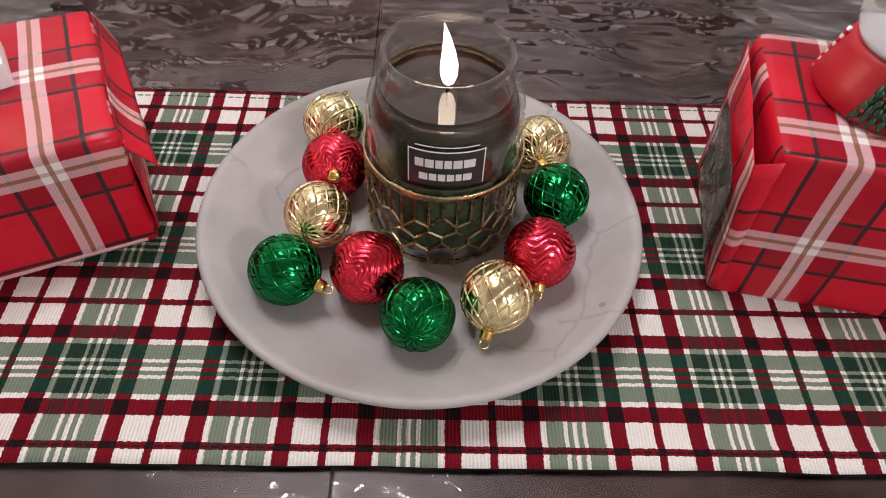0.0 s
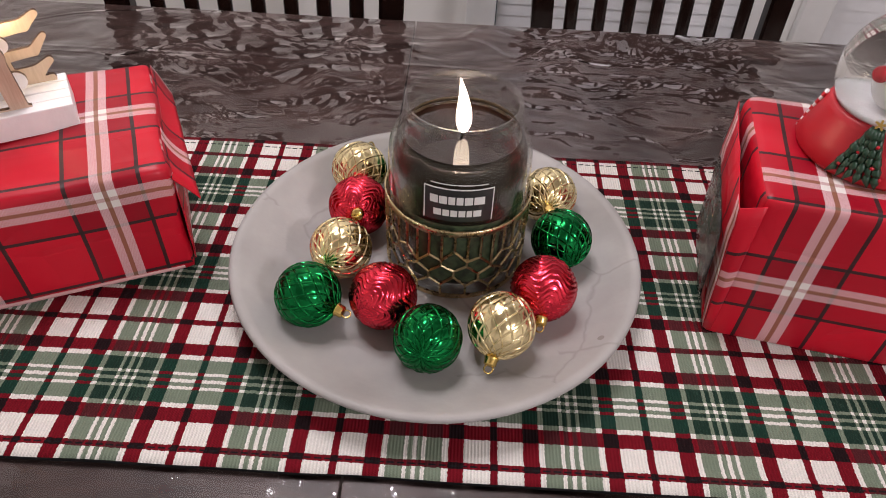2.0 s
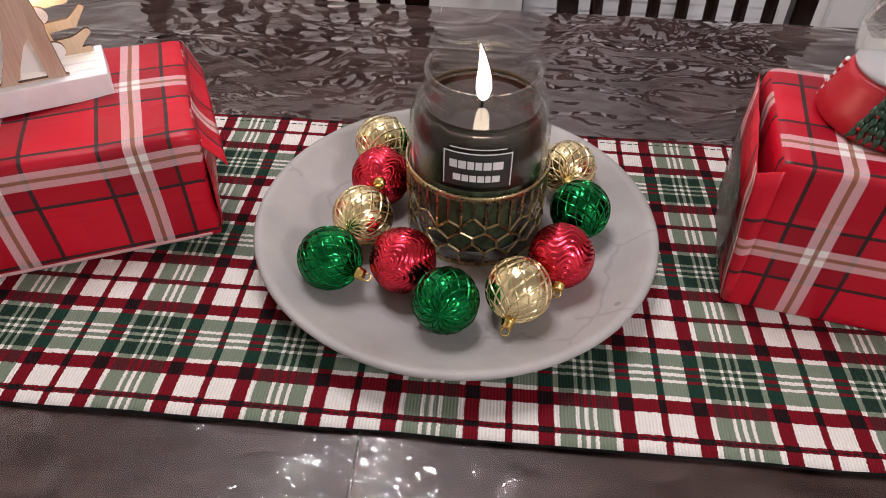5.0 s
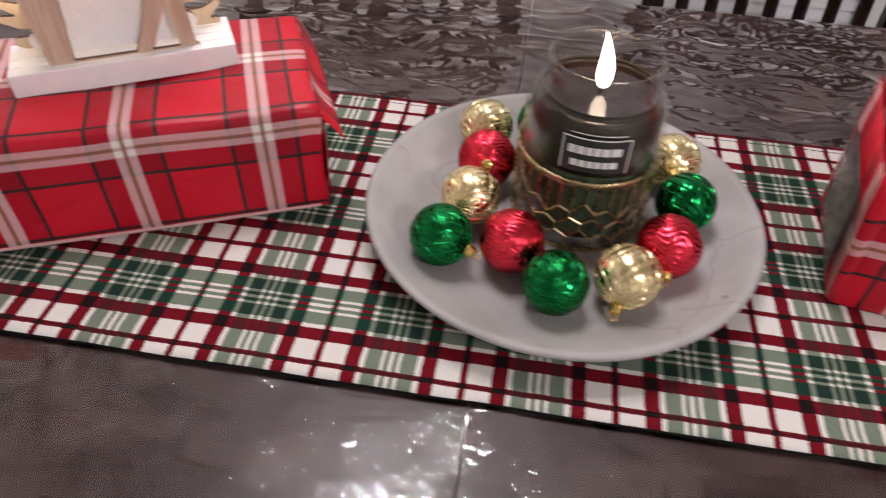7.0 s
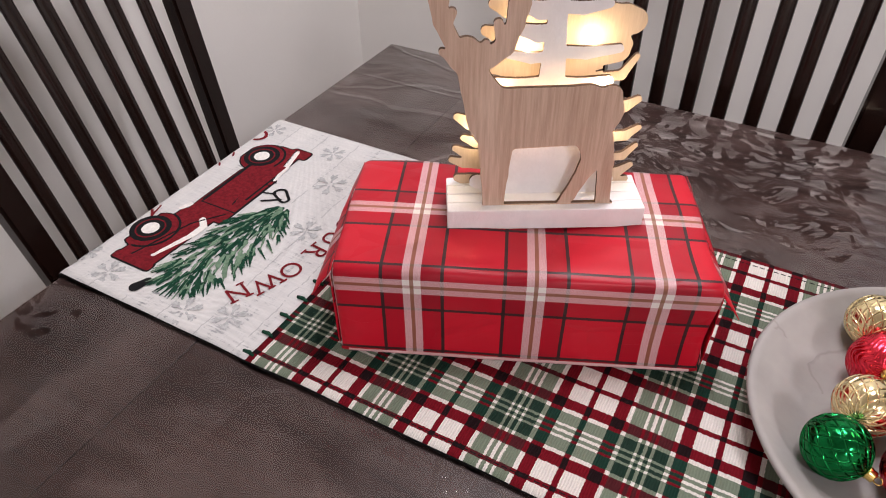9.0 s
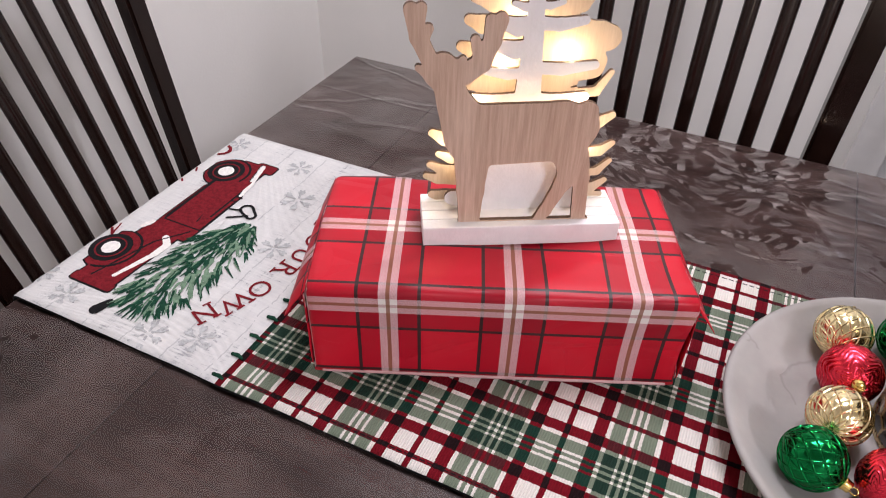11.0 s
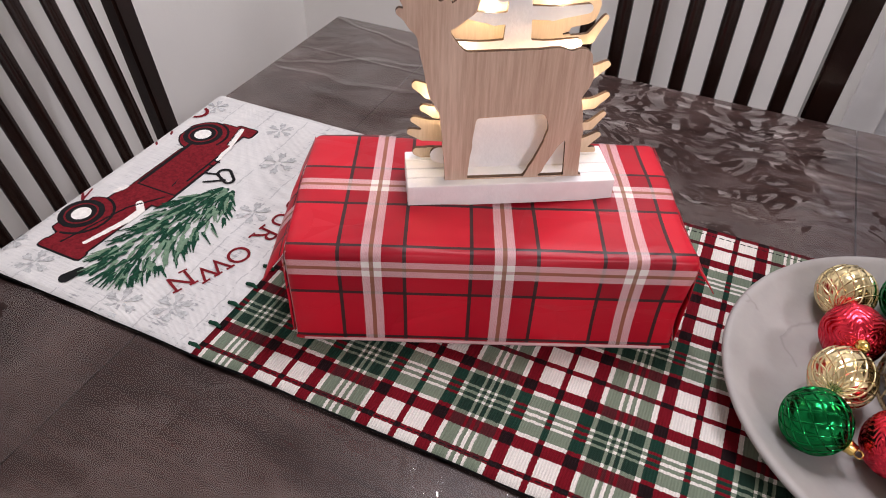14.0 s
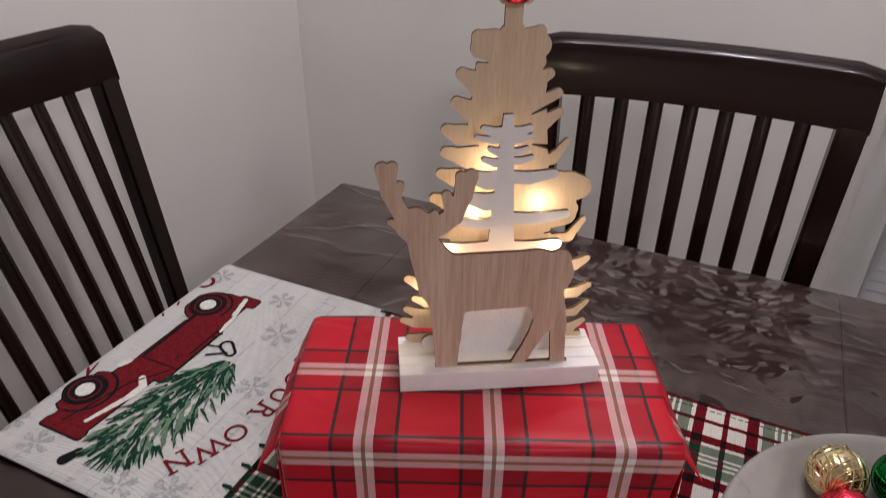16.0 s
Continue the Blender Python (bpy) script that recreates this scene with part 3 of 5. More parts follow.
def setting(name, lo, hi, material, label, category):
    return tagged(part(name, block(lo, hi), material), label, category, kind="structure")


setting("floor", (X0 - 0.1, Y0 - 0.1, -0.1), (X1 + 0.1, Y1 + 0.1, 0.0), M["floor"], "brown oak plank floor of the dining room", "floor")
setting("ceiling", (X0 - 0.1, Y0 - 0.1, Z1), (X1 + 0.1, Y1 + 0.1, Z1 + 0.1), M["ceiling"], "plain white painted ceiling over the dining table", "ceiling")
setting("wall_west", (X0 - 0.1, Y0 - 0.1, 0), (X0, Y1 + 0.1, Z1), M["wall"], "pale grey painted wall behind a dining chair", "wall")
setting("wall_east", (X1, Y0 - 0.1, 0), (X1 + 0.1, Y1 + 0.1, Z1), M["wall"], "pale grey painted wall of the room", "wall")
setting("wall_south", (X0, Y0 - 0.1, 0), (X1, Y0, Z1), M["wall"], "pale grey painted wall behind the camera", "wall")
WZ0, WZ1 = 0.12, 2.05
OPENINGS = ((0.075, 0.580), (0.740, 1.245))
bm = bmesh.new()
edge = X0
for a, b in OPENINGS:
    block((edge, Y1, 0), (a, Y1 + 0.1, Z1), bm=bm)
    block((a, Y1, 0), (b, Y1 + 0.1, WZ0), bm=bm)
    block((a, Y1, WZ1), (b, Y1 + 0.1, Z1), bm=bm)
    edge = b
block((edge, Y1, 0), (X1, Y1 + 0.1, Z1), bm=bm)
tagged(part("wall_north", bm, M["wall"]), "pale grey painted wall with a window in it", "wall", kind="structure")
for lo, hi, n in (((X0, Y1 - 0.014, 0), (X1, Y1, 0.09), "baseboard_north"), ((X0, Y0, 0), (X0 + 0.014, Y1 - 0.014, 0.09), "baseboard_west")):
    tagged(part(n, block(lo, hi, 0.003), M["trim"]), "white gloss baseboard along the wall", "baseboard", kind="structure")
for number, (WX0, WX1) in enumerate(OPENINGS):
    window = thing("window_%d" % (number + 1), "white framed tall window with closed white slat blind", "window", kind="structure")
    for n, lo, hi in (("side_casing", (WX0 - 0.06, Y1 - 0.016, WZ0 - 0.06), (WX0, Y1 + 0.02, WZ1 + 0.06)), ("side_casing", (WX1, Y1 - 0.016, WZ0 - 0.06), (WX1 + 0.06, Y1 + 0.02, WZ1 + 0.06)),
                      ("head_casing", (WX0, Y1 - 0.016, WZ1), (WX1, Y1 + 0.02, WZ1 + 0.06)), ("window_sill", (WX0, Y1 - 0.03, WZ0 - 0.03), (WX1, Y1 + 0.06, WZ0))):
        part(n, block(lo, hi, 0.003), M["trim"], window)
    part("pane", block((WX0, Y1 + 0.070, WZ0), (WX1, Y1 + 0.074, WZ1)), M["glass"], window)
    blind = thing("window_blind", "closed white horizontal slat blind in the window", "blind", (0, 0, 0), group="window blinds")
    first = part("slat", block((WX0 + 0.004, -0.0125, -0.0008), (WX1 - 0.004, 0.0125, 0.0008)), M["blind"], blind)
    for k in range(int((WZ1 - 0.05 - WZ0) / 0.0243)):
        s = first if k == 0 else new("slat", first.data)
        s.parent = blind
        s.matrix_basis = pose(0, Y1 + 0.022, WZ0 + 0.022 + k * 0.0243, 86)
    part("bottom_rail", block((WX0 + 0.004, Y1 + 0.012, WZ0 + 0.002), (WX1 - 0.004, Y1 + 0.032, WZ0 + 0.014), 0.003), M["blind"], blind)
    part("head_rail", block((WX0 + 0.002, Y1 + 0.005, WZ1 - 0.035), (WX1 - 0.002, Y1 + 0.04, WZ1 - 0.001), 0.003), M["blind"], blind)
fixture = thing("ceiling_light", "white ceiling light with five lit glass shades", "ceiling light", (LAMP[0], LAMP[1], Z1), group="ceiling lights")
part("mounting_plate", lathe([(0, -0.001), (0.28, -0.001), (0.28, -0.016), (0.27, -0.022), (0, -0.022)]), M["trim"], fixture)
for bulb in BULBS:
    part("glass_shade", lathe([(0.045, -0.023), (0.044, -0.06), (0.036, -0.095), (0.020, -0.118), (0, -0.124)], 32, at=(bulb[0] - LAMP[0], bulb[1] - LAMP[1], 0)), M["dome"], fixture, "lit opal glass shade", True)
# invented fixture around the added fill, never in view
spare = thing("ceiling_light", "unseen round ceiling light, added as fill from the camera side", "ceiling light", (1.3, -1.5, Z1), group="ceiling lights")
part("mounting_plate", lathe([(0, -0.001), (0.17, -0.001), (0.17, -0.022), (0.155, -0.03), (0, -0.03)]), M["trim"], spare)
part("glass_dome", lathe([(0.150, -0.031), (0.148, -0.06), (0.125, -0.095), (0.075, -0.118), (0, -0.126)]), M["dome"], spare, "lit opal glass dome", True)


# ---------------------------------------------------------------- table and chairs
TX0, TX1, TY0, TY1 = -0.783, 0.985, -0.475, 0.448
table = thing("dining_table", "dark brown wooden dining table with a jointed top", "dining table", (0, 0, 0))
LEAF = (-0.599, -0.050, 0.50)
cuts = [TX0, *LEAF, TX1]
for a, b in zip(cuts, cuts[1:]):
    part("table_leaf", block((a + 0.0007, TY0, T - 0.034), (b - 0.0007, TY1, T - 0.0016), 0.0006), M["table"], table)
for lo, hi in (((TX0 + 0.06, TY0 + 0.05, T - 0.11), (TX1 - 0.06, TY0 + 0.07, T - 0.034)), ((TX0 + 0.06, TY1 - 0.07, T - 0.11), (TX1 - 0.06, TY1 - 0.05, T - 0.034)),
               ((TX0 + 0.06, TY0 + 0.07, T - 0.11), (TX0 + 0.08, TY1 - 0.07, T - 0.034)), ((TX1 - 0.08, TY0 + 0.07, T - 0.11), (TX1 - 0.06, TY1 - 0.07, T - 0.034))):
    part("apron", block(lo, hi, 0.002), M["table"], table)
for x in (TX0 + 0.04, TX1 - 0.10):
    for y in (TY0 + 0.03, TY1 - 0.09):
        part("leg", block((x, y, 0), (x + 0.06, y + 0.06, T - 0.034), 0.005), M["table"], table)
# the clear cover: a sheet with low wrinkles, cut flush with the edges
cover = bmesh.new()
nx, ny = 176, 92
sheet = {}
for i in range(nx + 1):
    for j in range(ny + 1):
        x, y = TX0 + (TX1 - TX0) * i / nx, TY0 + (TY1 - TY0) * j / ny
        edge = min(x - TX0, TX1 - x, y - TY0, TY1 - y)
        lift = 0.00045 * (1 + noise.noise(Vector((x * 9, y * 16, 1)))) * min(1.0, edge / 0.02)
        sheet[i, j] = cover.verts.new((x, y, T - 0.0013 + lift))
for i in range(nx):
    for j in range(ny):
        cover.faces.new((sheet[i, j], sheet[i + 1, j], sheet[i + 1, j + 1], sheet[i, j + 1])).smooth = True
tagged(part("table_cover", cover, M["vinyl"]), "clear wrinkled plastic cover spread over the dark table", "table cover")


def chair(place, turn, label, tilt=9.0):
    """Slatted dining chair; its back stands at y = 0 and leans away from the table, which lies towards -y."""
    c = thing("dining_chair", label, "chair", place, turn, "chairs round the table")
    W, lean = 0.1971, math.tan(radians(tilt))
    wide = lambda z, rate: 1 + rate * (z - 0.62) / 0.325
    back = lambda z: (z - 0.45) * lean
    for s in (-1, 1):
        bm = bmesh.new()
        rings = []
        for z, y in ((0.0, 0.03), (0.45, 0.0), (0.940, back(0.940))):
            x0, x1 = sorted((s * (W - 0.0335) * wide(z, 0.087), s * W * wide(z, 0.087)))
            rings.append([bm.verts.new(p) for p in ((x0, y - 0.014, z), (x1, y - 0.014, z), (x1, y + 0.014, z), (x0, y + 0.014, z))])
        for a, b in zip(rings, rings[1:]):
            for k in range(4):
                bm.faces.new((a[k], a[(k + 1) % 4], b[(k + 1) % 4], b[k]))
        bm.faces.new(rings[0][::-1]), bm.faces.new(rings[-1])
        bmesh.ops.bevel(bm, geom=[e for e in bm.edges if abs((e.verts[0].co - e.verts[1].co).z) > 0.1], offset=0.004, segments=2, affect="EDGES")
        part("back_post", bm, M["chair"], c)
    # crest rail, bowed backwards
    bm = bmesh.new()
    rings = []
    for k in range(17):
        s = k / 16 * 2 - 1
        x, bow = s * W * 1.089, 0.026 * (1 - s * s)
        top = 1.0148 - 0.010 * max(0.0, abs(s) - 0.9) ** 2 * 60
        rings.append([bm.verts.new((x, back(z) + bow + d, z)) for z, d in ((0.934, -0.0135), (0.978, -0.0145), (top - 0.012, -0.0135), (top - 0.009, -0.0110), (top - 0.002, 0.002), (top, 0.007), (top - 0.004, 0.0125), (0.934, 0.013))])
    for a, b in zip(rings, rings[1:]):
        for k in range(8):
            bm.faces.new((a[k], b[k], b[(k + 1) % 8], a[(k + 1) % 8]))
    bm.faces.new(rings[0]), bm.faces.new(rings[-1][::-1])
    bmesh.ops.recalc_face_normals(bm, faces=bm.faces[:])
    part("crest_rail", bm, M["chair"], c, smooth=True).data.set_sharp_from_angle(angle=radians(38))
    part("lower_rail", block((-W + 0.036, back(0.53) - 0.010, 0.515), (W - 0.036, back(0.53) + 0.010, 0.545), 0.003), M["chair"], c)
    for k in range(7):
        x = -0.1347 + k * 0.0449
        bow = 0.026 * (1 - (x / W) ** 2)
        bm = bmesh.new()
        rings = []
        for q in range(9):
            z = 0.53 + (0.940 - 0.53) * q / 8
            y = back(z) + bow * (q / 8) ** 1.5
            rings.append([bm.verts.new((x * wide(z, 0.0515) + 0.0105 * math.cos(a), y + 0.007 * math.sin(a), z)) for a in (2 * math.pi * p / 10 for p in range(10))])
        for a, b in zip(rings, rings[1:]):
            for p in range(10):
                bm.faces.new((a[p], a[(p + 1) % 10], b[(p + 1) % 10], b[p]))
        part("back_slat", bm, M["chair"], c, smooth=True)
    part("seat", block((-0.22, -0.43, 0.425), (0.22, -0.016, 0.47), 0.012), M["chair_seat"], c, "dark padded seat")
    for x in (-0.205, 0.165):
        part("front_leg", block((x, -0.42, 0), (x + 0.04, -0.38, 0.425), 0.004), M["chair"], c)
    part("seat_rail", block((-0.165, -0.41, 0.37), (0.165, -0.39, 0.425), 0.002), M["chair"], c)
    return c


chair((-0.2742, 0.4908, 0), 3.8, "espresso wooden slat-back chair pushed in at the table", 6.0)
chair((0.318, 0.640, 0), 0, "espresso wooden slat-back chair pulled back from the table")
chair((-0.9711, 0.0881, 0), 93.4, "espresso wooden slat-back chair at the table's end", 10.3)


# ---------------------------------------------------------------- table runner
RY0, RY1, SEAM, REND, EDGE = -0.181, 0.164, -0.541, 1.02, TX0 - 0.0065


def drape(s):
    """Where a point s along the runner lies: flat on the table, then down over its end."""
    bend = 0.012
    over = (EDGE + bend) - s
    if over <= 0:
        return s, T + 0.0012
    arc = bend * math.pi / 2
    if over < arc:
        a = over / bend
        return EDGE + bend - bend * math.sin(a), T + 0.0012 - bend * (1 - math.cos(a))
    return EDGE, T + 0.0012 - bend - (over - arc)


def cloth_strip(s0, s1, n, m=44, y0=RY0, y1=RY1, thick=0.0022, rise=0.0):
    bm = bmesh.new()
    uv = bm.loops.layers.uv.new("UVMap")
    grid = {}
    for k in (0, 1):
        for i in range(n + 1):
            s = s0 + (s1 - s0) * i / n
            x, z = drape(s)
            for j in range(m + 1):
                y = y0 + (y1 - y0) * j / m
                wave = 0.0006 * (1 + noise.noise(Vector((s * 12, y * 10, 5)))) if z > T else 0.0
                near = min(y - RY0, RY1 - y)
                roll = 0.0010 if 0.004 < near < 0.010 else 0.0
                ripple = 0.0016 * noise.noise(Vector((s * 7, 3, 0))) * math.exp(-near / 0.02)
                off = (thick + rise) * k
                edge_y = y + (0.0014 * noise.noise(Vector((s * 14, 8, 0))) if j in (0, m) else 0)
                grid[k, i, j] = bm.verts.new((x - (off if z < T - 0.012 else 0), edge_y, z + (off if z >= T - 0.012 else 0) + (wave + roll + max(0, ripple) if k else 0)))
    for k in (0, 1):
        for i in range(n):
            for j in range(m):
                q = [(i, j), (i + 1, j), (i + 1, j + 1), (i, j + 1)]
                q = q if k else q[::-1]
                f = bm.faces.new([grid[k, a, b] for a, b in q])
                f.smooth = True
                f.material_index = 0 if k else 1
                for loop, (a, b) in zip(f.loops, q):
                    loop[uv].uv = (s0 + (s1 - s0) * a / n, y0 + (y1 - y0) * b / m)
    for seq in ([(i, 0) for i in range(n + 1)], [(n, j) for j in range(m + 1)], [(i, m) for i in range(n, -1, -1)], [(0, j) for j in range(m, -1, -1)]):
        for a, b in zip(seq, seq[1:]):
            f = bm.faces.new((grid[0, *a], grid[0, *b], grid[1, *b], grid[1, *a]))
            f.material_index = 1
    return bm


runner = thing("table_runner", "red, green and white plaid woven table runner with a truck picture", "table runner", (0, 0, 0))
part("plaid_panel", cloth_strip(SEAM, REND, 150), [M["plaid"], M["thread_black"]], runner, "woven plaid cloth")
picture = part("picture_panel", cloth_strip(-0.93, SEAM, 60), [M["white_cloth"], M["thread_black"]], runner, "white woven end panel with a picture")
for k in range(14):
    y = RY0 + 0.006 + k * 0.0256
    if y < RY1:
        part("seam_knot", tube([(SEAM + 0.004, y, T + 0.005), (SEAM - 0.001, y + 0.001, T + 0.006), (SEAM - 0.008, y + 0.001, T + 0.005)], [0.0012, 0.0020, 0.0016]), M["thread_dark"], runner, smooth=True)


def on_cloth(s, y, height):
    """The place at a height above the cloth's upper face, also where it bends over the table's end."""
    x, z = drape(s)
    wave = 0.0006 * (1 + noise.noise(Vector((s * 12, y * 10, 5)))) if z > T else 0.0
    near = min(y - RY0, RY1 - y)
    ripple = 0.0016 * noise.noise(Vector((s * 7, 3, 0))) * math.exp(-near / 0.02)
    flat = z >= T - 0.012
    up = 0.0022 + height
    return Vector((x - (0 if flat else up), y, z + ((up + wave + max(0, ripple) + 0.0002) if flat else 0)))


for y in (RY0 + 0.0105, RY1 - 0.0105):
    bm = bmesh.new()
    s = SEAM + 0.01
    while s < 0.62:
        block((s, y - 0.0005, 0.0), (s + 0.0046, y + 0.0005, 0.0007), bm=bm)
        s += 0.0066
    for v in bm.verts:
        v.co = on_cloth(v.co.x, v.co.y, v.co.z)
    tagged(part("hem_stitching", bm, M["thread_black"], runner), kind="stuff")


def motif(name, field, lo, hi, material, height, label="", parent=picture, step=1.0):
    """A woven patch of the picture, drawn along the reading direction (towards -y) with its top towards +x; its outline steps with the threads."""
    woven = lambda a, b: field(np.round(a / 1.6) * 1.6 * 0.6 + a * 0.4, np.round(b / 1.1) * 1.1 * 0.6 + b * 0.4)
    bm = cutout(woven, lo, hi, step * 0.8, 0.0002, flat=True)
    for v in bm.verts:
        v.co = on_cloth(v.co.y, -v.co.x, 0.0001 + height * 0.35 + v.co.z)
    return part(name, bm, material, parent, label)


# picture coordinates in mm: a towards -y, b towards +x
def slab(a, b, a0, a1, b0, b1, r=3.0):
    """Signed distance to a rectangle with rounded corners."""
    p, q = np.abs(a - (a0 + a1) / 2) - (a1 - a0) / 2 + r, np.abs(b - (b0 + b1) / 2) - (b1 - b0) / 2 + r
    return np.hypot(np.maximum(p, 0), np.maximum(q, 0)) + np.minimum(np.maximum(p, q), 0) - r


def truck_shape(a, b):
    hood = slab(a, b + (a - 90) * 0.06, 40, 134, -752, -706, 8)
    nose = slab(a, b, 128, 139, -757, -706, 3)
    cab = slab(a, b, -50, 46, -745, -693, 5)
    bed = slab(a, b, -110, -44, -740, -699, 9)
    tail = slab(a, b, -114, -98, -716, -690, 3)
    arches = np.minimum(np.hypot(a - 88, b + 748) - 30, np.hypot(a + 80, b + 738) - 28)
    return np.minimum(np.minimum(np.minimum(hood, nose), np.minimum(cab, bed)), np.minimum(tail, np.maximum(arches, -764 - b)))


motif("truck_outline", lambda a, b: truck_shape(a, b) - 1.8, (-135, -785), (150, -660), M["thread_black"], 0.0, "black woven outline")
motif("truck_body", truck_shape, (-135, -785), (150, -660), M["thread_red"], 0.0005, "dark red woven pickup truck")
motif("fender", lambda a, b: np.maximum(np.abs(strokes(a, b, [(-80, -742, -80, -741, 28, 28)])) - 1.4, -742 - b), (-115, -775), (-45, -705), M["thread_black"], 0.0010)
motif("fender", lambda a, b: np.maximum(np.abs(strokes(a, b, [(87, -755, 87, -754, 30, 30)])) - 1.4, -752 - b), (50, -790), (122, -715), M["thread_black"], 0.0010)
motif("door_line", lambda a, b: np.abs(np.maximum(np.abs(a + 6) - 30, np.abs(b + 717) - 24)) - 0.9, (-42, -748), (30, -686), M["thread_black"], 0.0010)
for rows in ([(30, -700, 60, -722, 1, 1), (60, -722, 126, -740, 1, 1)], [(-44, -690, -50, -742, 1, 1), (-46, -697, -112, -712, 1, 1)], [(-2, -708, 12, -706, 1, 1)]):
    motif("body_line", lambda a, b: strokes(a, b, rows), (-120, -755), (135, -685), M["thread_black"], 0.0010)
for rows in ([(49, -716, 58, -706, 3.5, 4), (58, -706, 76, -707, 4, 4), (76, -707, 118, -719, 3.5, 2)], [(-108, -708, -72, -699, 3, 3.5), (-72, -699, -48, -695, 3.5, 2)], [(34, -748, 44, -752, 3, 3)]):
    motif("snow_stroke", lambda a, b: strokes(a, b, rows), (-120, -760), (130, -680), M["thread_white"], 0.0010, "white woven snow")
for a0, b0 in ((-81, -742), (87, -755)):
    motif("tyre", lambda a, b: np.hypot(a - a0, b - b0) - 22, (a0 - 25, b0 - 25), (a0 + 25, b0 + 25), M["thread_black"], 0.0014, "black woven tyre")
    motif("tyre_ring", lambda a, b: np.abs(np.hypot(a - a0, b - b0) - 15.5) - 0.8, (a0 - 25, b0 - 25), (a0 + 25, b0 + 25), M["thread_red"], 0.0019)
    motif("hub", lambda a, b: np.hypot(a - a0, b - b0) - 9.5, (a0 - 25, b0 - 25), (a0 + 25, b0 + 25), M["thread_white"], 0.0019, "white woven hub")
motif("mirror", lambda a, b: np.minimum(np.abs(strokes(a, b, [(-30, -672, -22, -660, 7, 5)])) - 1.6, strokes(a, b, [(-22, -690, -26, -676, 1.2, 1.2), (-8, -682, -20, -664, 1.4, 1.4)])), (-50, -700), (5, -645), M["thread_black"], 0.0014)
rng = random.Random(7)
for tone, count, height in (("thread_dark", 230, 0.0016), ("thread_sage", 120, 0.0021), ("thread_dark", 60, 0.0026)):
    rows = []
    for k in range(count):
        q = rng.uniform(-4, 146)
        half = 33 * min(1.0, (q + 16) / 50) * min(1.0, (176 - q) / 50)
        off = rng.uniform(-1, 1)
        px, py = q - 4, -668 + (150 - q) * 0.12 + off * half
        ang = 0.10 + 0.75 * off + rng.uniform(-0.3, 0.3)
        ln = rng.uniform(9, 20)
        rows.append((px, py, px + ln * math.cos(ang), py + ln * math.sin(ang), rng.uniform(1.2, 2.2), 0.4))
    motif("tree_needles", lambda a, b: strokes(a, b, rows), (-25, -725), (175, -600), M[tone], height, "woven green fir branches")
motif("tree_trunk", lambda a, b: strokes(a, b, [(148, -694, 161, -698, 4, 6)]), (130, -725), (175, -690), M["thread_black"], 0.0016)
for a0, b0, size in ((-138, -768, 12), (-127, -668, 13), (-71, -632, 17), (12, -604, 14), (163, -632, 15), (158, -739, 14), (145, -784, 12), (148, -588, 14), (-112, -590, 13)):
    y, x = -a0 / 1000, b0 / 1000
    arms = []
    for k in range(6):
        c, s = math.cos(k * math.pi / 3 + 0.3), math.sin(k * math.pi / 3 + 0.3)
        arms.append((c * size * 0.25, s * size * 0.25, c * size, s * size, 1.1, 1.1))
        for t in (-0.5, 0.5):
            c2, s2 = math.cos(k * math.pi / 3 + 0.3 + t), math.sin(k * math.pi / 3 + 0.3 + t)
            arms.append((c * size * 0.55, s * size * 0.55, c * size * 0.55 + c2 * size * 0.4, s * size * 0.55 + s2 * size * 0.4, 1.2, 1.2))
            arms.append((c * size * 0.85, s * size * 0.85, c * size * 0.85 + c2 * size * 0.3, s * size * 0.85 + s2 * size * 0.3, 1.2, 1.2))
    motif("snowflake", lambda a, b: strokes(a + y * 1000, b - x * 1000, arms), (-y * 1000 - size - 6, x * 1000 - size - 6), (-y * 1000 + size + 6, x * 1000 + size + 6), M["thread_grey"], 0.0006, "grey woven snowflake", step=0.8)
motif("letter_part", lambda a, b: np.maximum(np.abs(np.hypot((a + 118), (b + 782) * 0.8) - 11) - 1.8, -778 - b), (-140, -800), (-95, -765), M["thread_red"], 0.0008, "cut-off end of a dark red letter")
motif("letter_part", lambda a, b: strokes(a, b, [(62, -779, 70, -771, 1.5, 1.5), (70, -771, 52, -776, 1, 1)]), (45, -785), (78, -764), M["thread_red"], 0.0008)
motif("letter_part", lambda a, b: strokes(a, b, [(-72, -779, -66, -775, 1.2, 1.2), (-46, -779, -42, -775, 1.2, 1.2)]), (-80, -785), (-30, -768), M["thread_red"], 0.0008)


# feet of the strokes of each letter, in parts of its size
FEET = {"N": ((-0.24, -0.34), (-0.27, 0.34), (0.25, 0.34)), "W": ((-0.43, 0.34), (0.43, 0.34), (0.0, 0.34)), "U": ((-0.25, 0.34), (0.25, 0.34)), "R": ((-0.23, -0.34), (0.27, -0.34), (-0.26, 0.34)), "Y": ((-0.28, 0.34), (0.28, 0.34), (0.0, -0.34))}


